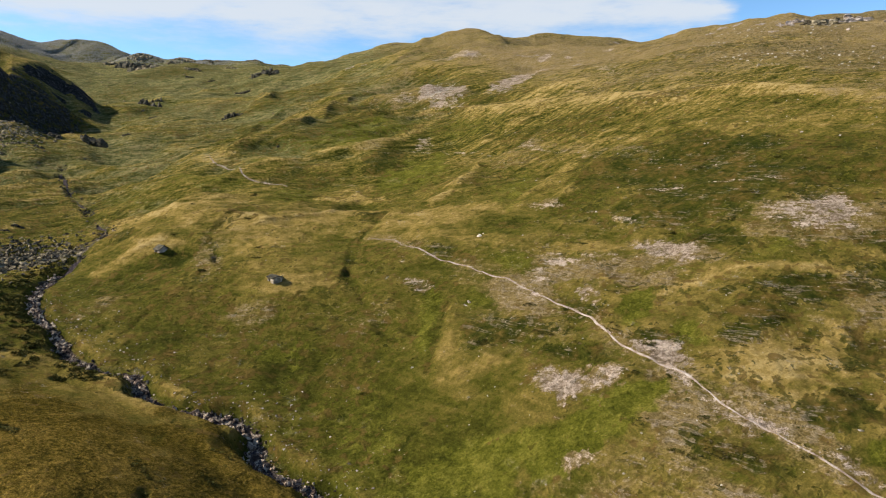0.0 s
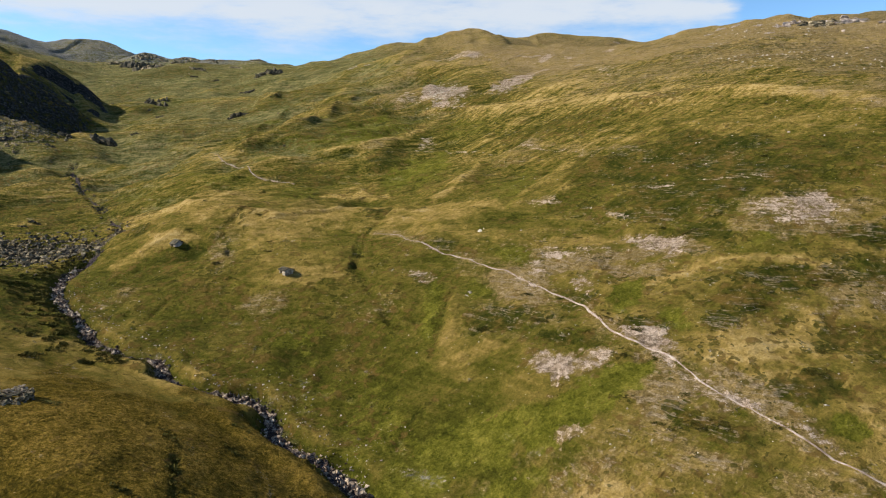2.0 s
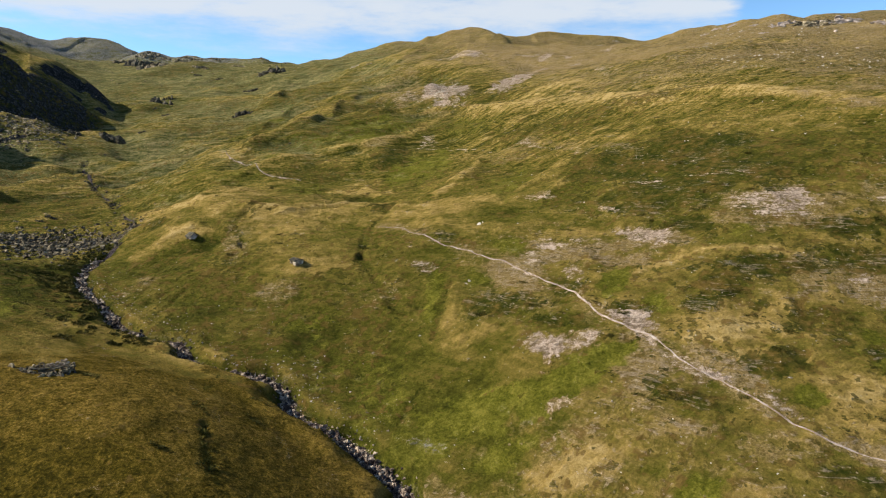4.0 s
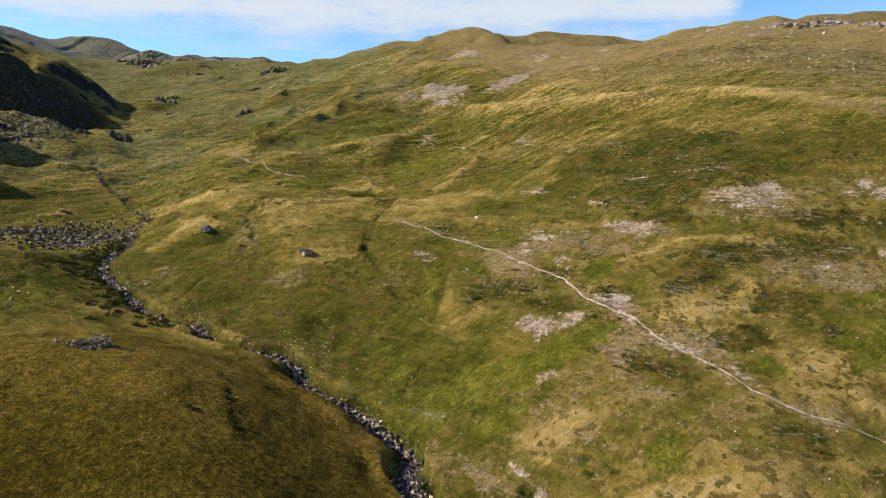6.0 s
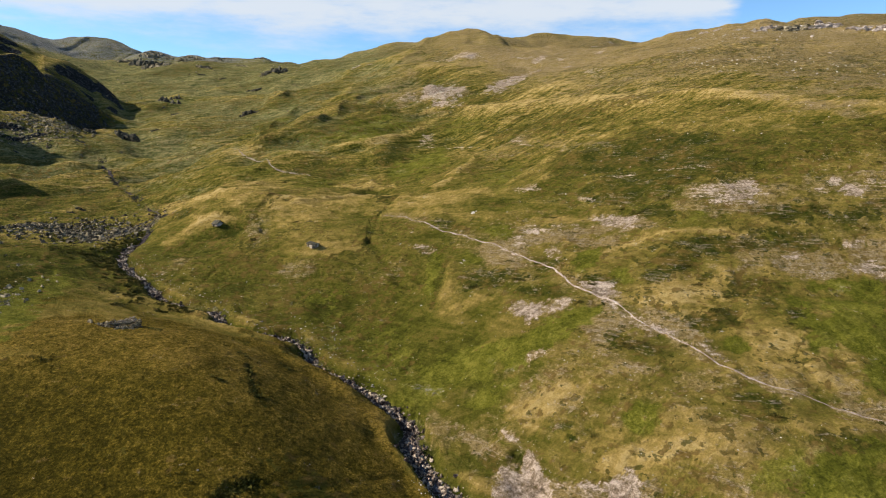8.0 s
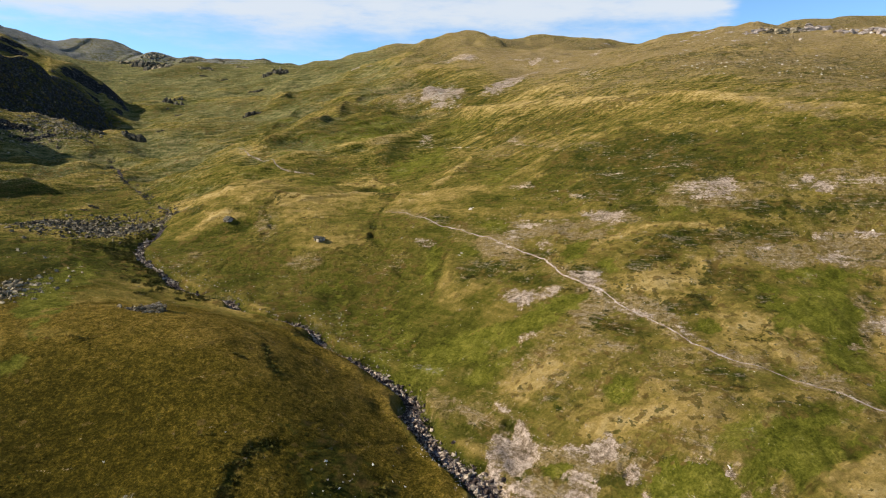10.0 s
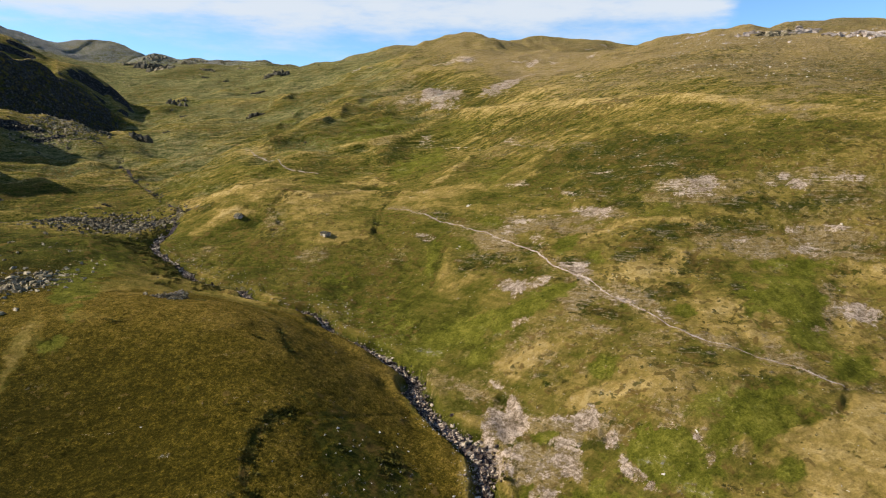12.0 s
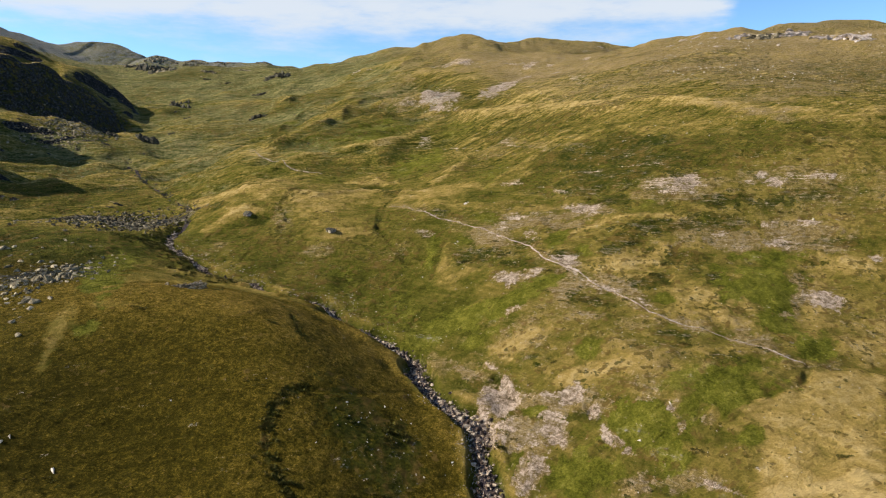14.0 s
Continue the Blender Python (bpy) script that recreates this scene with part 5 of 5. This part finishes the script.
x, y = -110 + 6 * rng.normal(size=420), 85 + 12 * rng.normal(size=420)
strewn("scree", PEBBLES, x, y, 0.3 + 1.5 * rng.rand(420) ** 2.5, GREY_STONE, "small grey scree stones between the boulders", "stones", -0.05)

# lone stones on the slopes: x, y, size
LONE = [
    (-78.6, 23.5, 1.5), (-79, 21.7, 1.0), (-68.1, 18.7, 1.5), (6.4, 36.6, 1.5), (-20.4, 41.8, 0.9), (-17, 40.7, 0.4), (-15.3, 41.6, 0.4), (-7.8, 34.7, 0.55),
    (2, 35.2, 0.6), (-8.9, 43.4, 0.5), (-14.8, 42.7, 0.4), (-36.8, 41.3, 0.6), (-54.6, 35.9, 0.55), (46.3, 36.9, 0.9), (38.5, 31.4, 1.0), (114.8, 106.7, 1.6),
    (64.7, 22.1, 0.6), (5.5, 131.6, 1.1), (4.8, 130.4, 1.0), (9.3, 161.4, 2.2), (10.6, 162.6, 0.75), (56.9, 78.2, 0.9), (28.7, 83.5, 0.6), (27.7, 79.1, 0.5),
    (24.8, 77.8, 0.5), (47.7, 76.5, 0.5), (-6.3, 114.9, 0.6),
]
for a, b, size in LONE:
    boulder(a, b, size, PALE_STONE, "single pale stone lying in the pasture", "pasture stones")
x, y = -15 + 7 * rng.normal(size=46), 37 + 6 * rng.normal(size=46)
strewn("hill_stones", PEBBLES, x, y, 0.2 + 0.45 * rng.rand(46) ** 2, PALE_STONE, "small pale stones lying in the rough hill grass", "stones", -0.03)
UPPER = [
    (101, 175.6, 1.5), (105.5, 192.4, 1.3), (139.6, 239, 1.5), (94.1, 173.8, 1.1), (63.3, 162.2, 0.75), (169.9, 272, 2.2), (184.5, 272.2, 2.2), (245.6, 364.1, 2.6),
    (261.2, 412.8, 3.5), (107.3, 359.2, 2.2), (228.3, 501.7, 3.0), (88, 183, 0.9), (112, 205, 1.0), (75, 170, 0.8), (150, 262, 0.75), (-46.6, 156.6, 0.7), (-79.5, 156.9, 0.9),
]
for a, b, size in UPPER:
    boulder(a, b, size * 0.7, EARTH_STONE, "pale boulder on the high slope", "slope boulders")
x, y = fan_places(2600, 150, 420)
keep = x > 20
strewn("slope_stones", PEBBLES, x[keep], y[keep], 0.2 + 0.6 * rng.rand(keep.sum()) ** 4, EARTH_STONE, "pale stones scattered over the upper slope", "stones", -0.04)

x, y = rng.uniform(140, 340, 900), rng.uniform(240, 490, 900)
keep = (x > 0.42 * y) & (grain(x, y, 60, 0.4) > -0.2)
strewn("upper_stones", PEBBLES, x[keep], y[keep], 0.6 + 1.3 * rng.rand(keep.sum()) ** 2, PALE_STONE, "pale stones below the summit crags", "stones", -0.1)

# gravel on the bare patches
spots = [s for s in BARE if s[1] < 180]
gx_, gy_ = [], []
for cx, cy, long, wide, turn, k in spots:
    n = int(min(220, 14 * long * wide * k * k) + 8)
    r, a = np.sqrt(rng.rand(n)) * 1.15, rng.rand(n) * 6.283
    u, v = long * r * np.cos(a), wide * r * np.sin(a)
    gx_.append(cx + u * math.cos(turn) - v * math.sin(turn))
    gy_.append(cy + u * math.sin(turn) + v * math.cos(turn))
x, y = np.concatenate(gx_), np.concatenate(gy_)
strewn("gravel", PEBBLES, x, y, 0.07 + 0.26 * rng.rand(len(x)) ** 3, EARTH_STONE, "pale gravel on patches of bare earth", "stones", -0.02)
x, y = fan_places(2600, 12, 150)
keep = (x > 0) & (grid_at(lush, x, y) < 0.5)
strewn("pasture_stones", PEBBLES, x[keep], y[keep], 0.10 + 0.3 * rng.rand(keep.sum()) ** 3, PALE_STONE, "small pale stones scattered through the dry pasture", "stones", -0.02)


# ---- crags ----
def part(name, bm, material, parent, label=""):
    m = bpy.data.meshes.new(name)
    bm.to_mesh(m)
    bm.free()
    m.materials.append(material)
    ob = new(name, m)
    ob.parent = parent
    return tagged(ob, label)


def outcrop(x, y, wide, material, label, group, tall=0.45, deep=0.5, long=1.25):
    """A crag of split blocks that stand out of the slope."""
    ob = new("rock_outcrop")
    base = float(ground_z(x, y)[0])
    ob.location = (x, y, base)
    n = 20
    for k in range(n):
        b = stone_bm(rng.randint(9999), 13, 0.8)
        size = wide * rng.uniform(0.10, 0.30)
        a, d = ((k + 0.5) / n - 0.5) * wide, rng.normal() * wide * deep * 0.3
        z = float(ground_z(x + a, y + d)[0]) - base
        b.transform(Matrix.Translation((a, d, z - 0.16 * size)) @ Euler((rng.uniform(-0.3, 0.3), rng.uniform(-0.3, 0.3), rng.rand() * 6.28 if long < 1.5 else rng.normal() * 0.3)).to_matrix().to_4x4()
                    @ Matrix.Diagonal((size * long, size * 0.9, size * tall * rng.uniform(1.2, 2.8), 1)))
        part("rock_block", b, material, ob)
    return tagged(ob, label, "rock outcrop", group)


CLIFF = [
    (263, 493, 9), (273, 496, 11), (279, 485, 13), (288, 492, 15), (295, 494, 15), (304, 499, 15), (310, 500, 15), (320, 505, 14), (330, 510, 13), (342, 519, 10),
    (297, 424, 9), (301, 418, 10), (309, 408, 13), (312, 402, 13), (314, 396, 12), (312, 388, 9), (246, 535, 6), (250, 503, 5), (234, 538, 6), (223, 432, 4), (211, 505, 5),
]
for a, b, wide in CLIFF:
    outcrop(a, b, wide * 1.25, GREY_STONE if 275 < a < 305 and b > 450 else EARTH_STONE, "band of pale weathered rock under the grassy skyline", "summit crags", 0.38, 0.5, 1.7)
SCAR = [
    (-40, 468, 6), (-18, 481, 6), (-8, 444, 8), (0, 417, 7), (5, 423, 5), (-6, 403, 6), (11, 404, 4), (33, 411, 4), (41, 417, 5), (51, 441, 7), (62, 461, 7), (73, 483, 7),
    (-9, 598, 9), (7, 588, 9), (23, 579, 7), (68, 567, 7), (83, 569, 6), (107, 510, 7), (-112, 751, 11), (-95, 749, 7), (268, 993, 11), (236, 968, 9),
]
for a, b, wide in SCAR:
    outcrop(a, b, wide, EARTH_STONE, "broken pale rock in a bare scar on the slope", "scar rocks", 0.2)
CRAGS = [
    (-236, 416, 18, 0.65), (-297, 628, 21, 0.5), (-304, 658, 13, 0.5), (-174, 512, 16, 0.5), (-251, 509, 7, 0.4), (-257, 549, 7, 0.4), (-228, 445, 6, 0.4),
    (-273, 434, 9, 0.5), (-251, 383, 6, 0.4), (-244, 760, 18, 0.3), (-247, 871, 36, 0.4), (-260, 874, 18, 0.4), (-514, 1028, 38, 0.5), (-483, 1006, 28, 0.4), (-371, 916, 13, 0.4), (-333, 900, 10, 0.4),
    (-214, 343, 4, 0.3), (-208, 325, 4, 0.3), (-172, 244, 3.9, 0.4), (-174, 239, 3.3, 0.4),
]
# shade of the near faces is in the stone colour; some are shadowed knolls
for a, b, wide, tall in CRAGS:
    outcrop(a, b, wide, DARK_SHADED_STONE, "dark crag coloured as if shadowed, standing out of the valley side", "dark crags", 1.5 * tall, 0.35)
x, y = -284 + 16 * rng.normal(size=1500), 394 + 17 * rng.normal(size=1500)
strewn("talus", PEBBLES, x, y, 0.5 + 2.4 * rng.rand(1500) ** 3, GREY_STONE, "grey talus blocks heaped under the dark spur", "stones", -0.15)
x, y = -3 + 8 * rng.normal(size=700), 440 + 24 * rng.normal(size=700)
strewn("scar_stones", PEBBLES, x, y, 0.4 + 1.2 * rng.rand(700) ** 2, PALE_STONE, "pale broken stones in the bare scar", "stones", -0.1)
x, y = fan_places(5200, 300, 1150, 0.62)
keep = (x < -60) & (rng.rand(len(x)) < 0.15 + 0.75 * step(grid_at(rock, x, y), 0.2, 0.6) + 0.3 * (y > 850))
strewn("valley_stones", PEBBLES, x[keep], y[keep], (0.5 + 1.6 * rng.rand(keep.sum()) ** 3) * (0.6 + y[keep] / 600), GREY_STONE, "grey stones scattered over the valley sides", "stones", -0.15)
HEAD = [(-560, 1184, 24), (-535, 1180, 20), (-500, 1184, 18), (-475, 1182, 20), (-446, 1184, 18), (-420, 1182, 16), (-363, 1186, 18), (-340, 1184, 14), (-310, 1208, 14),
        (-567, 1168, 34), (-545, 1100, 44), (-566, 1084, 30), (-470, 985, 36), (-492, 1165, 30), (-428, 1180, 22), (-352, 1190, 24), (-395, 989, 22), (-347, 1031, 18)]
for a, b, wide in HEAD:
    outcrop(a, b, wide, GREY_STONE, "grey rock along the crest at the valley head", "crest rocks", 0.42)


# ---- huts ----
def rough_box(sx, sy, sz, at, seed, jitter=0.05, cuts=3):
    """A block with uneven faces, standing on its base centre."""
    bm = bmesh.new()
    bmesh.ops.create_cube(bm, size=1)
    bmesh.ops.subdivide_edges(bm, edges=list(bm.edges), cuts=cuts, use_grid_fill=True)
    r = np.random.RandomState(seed)
    for v in bm.verts:
        v.co = Vector((v.co.x * sx, v.co.y * sy, (v.co.z + 0.5) * sz)) + Vector(at) + Vector(r.normal(size=3) * jitter)
    return bm


def empty_at(name, x, y, turn, label, category, group=""):
    ob = new(name)
    ob.matrix_world = pose(x, y, float(ground_z(x, y)[0]), 0, 0, turn)
    return tagged(ob, label, category, group)


def hut(x, y, turn, wide, deep, wall, rise, roof_material, stone, label):
    """A small drystone hut: four walls, the front one with a doorway, and a gabled roof."""
    ob = empty_at("stone_hut", x, y, turn, label, "hut", "shepherds' huts")
    thick, sunk = 0.45, -0.5
    door, gap = -wide * 0.16, 1.0
    left, right = -wide / 2, wide / 2
    front = -deep / 2 + thick / 2
    bm = rough_box(door - gap / 2 - left, thick, wall - sunk, ((left + door - gap / 2) / 2, front, sunk), 1)
    for piece in (rough_box(right - door - gap / 2, thick, wall - sunk, ((right + door + gap / 2) / 2, front, sunk), 2),
                  rough_box(gap, thick * 0.96, wall - min(1.05, 0.8 * wall), (door, front, min(1.05, 0.8 * wall)), 3, 0.03)):
        m = bpy.data.meshes.new("piece")
        piece.to_mesh(m)
        piece.free()
        bm.from_mesh(m)
        bpy.data.meshes.remove(m)
    part("front_wall", bm, stone, ob, "pale drystone front wall with a dark doorway")
    part("back_wall", rough_box(wide, thick, wall - sunk, (0, -front, sunk), 4), stone, ob)
    for k in (-1, 1):
        part("side_wall", rough_box(thick, deep - 2 * thick - 0.02, wall - sunk, (k * (wide / 2 - thick / 2), 0, sunk), 6 + k), stone, ob)
        gable = bmesh.new()
        pts = [Vector((k * (wide / 2 - 0.02), s, h)) for s, h in ((-deep / 2 + 0.05, wall - 0.05), (deep / 2 - 0.05, wall - 0.05), (0, wall + rise - 0.08))]
        pts += [p - Vector((k * thick, 0, 0)) for p in pts]
        for p in pts:
            gable.verts.new(p)
        bmesh.ops.convex_hull(gable, input=gable.verts)
        part("gable", gable, stone, ob)
        slope = math.atan2(rise, deep / 2)
        slab = rough_box(wide + 0.5, math.hypot(rise, deep / 2) + 0.35, 0.16, (0, 0, 0), 12 + k, 0.035, 4)
        slab.transform(Matrix.Translation((0, k * (deep / 4 + 0.08), wall + rise / 2 - 0.02)) @ pose(0, 0, 0, -k * math.degrees(slope)))
        part("roof_slab", slab, roof_material, ob)
    part("door_lintel", rough_box(gap + 0.7, 0.3, 0.18, (door, front - 0.14, min(1.0, 0.76 * wall)), 15, 0.02), stone, ob)
    return ob


# this first roof is near-black stone, standing for shade on its slopes
hut(-41.6, 146.6, -48, 3.0, 2.4, 0.75, 0.42, DARK_SHADED_STONE, WALL_STONE, "low pale drystone hut, slab roof coloured dark for shade")
hut(-79.3, 168.6, -34, 2.4, 2.8, 0.3, 0.95, DARK_SHADED_STONE, EARTH_STONE, "small stone hut with a dark slab roof on a golden knoll")


def heap_wall(parent, a, b, heights, seed, label=""):
    """A tumbled drystone wall from a to b in the ruin's own axes; heights along it."""
    r = np.random.RandomState(seed)
    bm = bmesh.new()
    span = math.hypot(b[0] - a[0], b[1] - a[1])
    for k in np.arange(0, 1, 0.34 / span):
        top = np.interp(k, np.linspace(0, 1, len(heights)), heights)
        z = -0.3
        while z < top:
            s = r.uniform(0.35, 0.65)
            piece = stone_bm(r.randint(9999), 10, 0.7)
            piece.transform(Matrix.Translation((a[0] + k * (b[0] - a[0]) + r.normal() * 0.12, a[1] + k * (b[1] - a[1]) + r.normal() * 0.16, z)) @ pose(0, 0, 0, 0, 0, r.rand() * 360) @ Matrix.Diagonal((s * 1.2, s, s * 0.7, 1)))
            m = bpy.data.meshes.new("piece")
            piece.to_mesh(m)
            piece.free()
            bm.from_mesh(m)
            bpy.data.meshes.remove(m)
            z += 0.22
    return part("wall", bm, WALL_STONE if label else GREY_STONE, parent, label)


ruin = empty_at("ruined_hut", -66.5, 78.2, -6, "collapsed grey drystone hut with broken walls on a grassy hill", "ruin")
heap_wall(ruin, (-3.0, 2.0), (3.0, 2.0), (0.3, 0.6, 1.1, 1.5, 0.6), 1, "highest broken wall of pale grey stones")
heap_wall(ruin, (-3.4, -1.8), (2.6, -1.8), (0.6, 0.9, 0.5, 0.8, 0.4), 2)
heap_wall(ruin, (-3.2, -1.6), (-3.0, 1.8), (1.2, 0.5, 0.9), 3)
heap_wall(ruin, (2.8, -1.6), (3.0, 1.8), (0.5, 0.8, 1.1), 4)
heap_wall(ruin, (-7.0, -0.6), (-3.6, -0.2), (0.3, 0.6, 0.5), 5)
for k in range(34):
    # every third stone coloured near black, for the shade inside the heap
    ob = new("rubble_stone", STONE_SETS[(GREY_STONE if k % 3 else DARK_SHADED_STONE).name][k % 10])
    ob.parent = ruin
    a, b = rng.normal() * 2.6 - 0.6, rng.normal() * 1.5 - 0.2
    ob.location = (a, b, float(ground_z(-66.5 + a, 78.2 + b)[0]) - ruin.location.z - 0.05)
    ob.scale = [rng.uniform(0.5, 1.5)] * 3
    ob.rotation_euler = (0, 0, rng.rand() * 6.28)
for k in range(3):
    part("fallen_slab", rough_box(2.6, 0.5, 0.14, (0, 0, 0), 30 + k, 0.02), DARK_SHADED_STONE, ruin, "flat grey slab fallen across the walls").matrix_local = pose(-1.6 + 1.5 * k, -0.6 + 0.5 * k, 0.62, 6, 8, 24 + 30 * k)
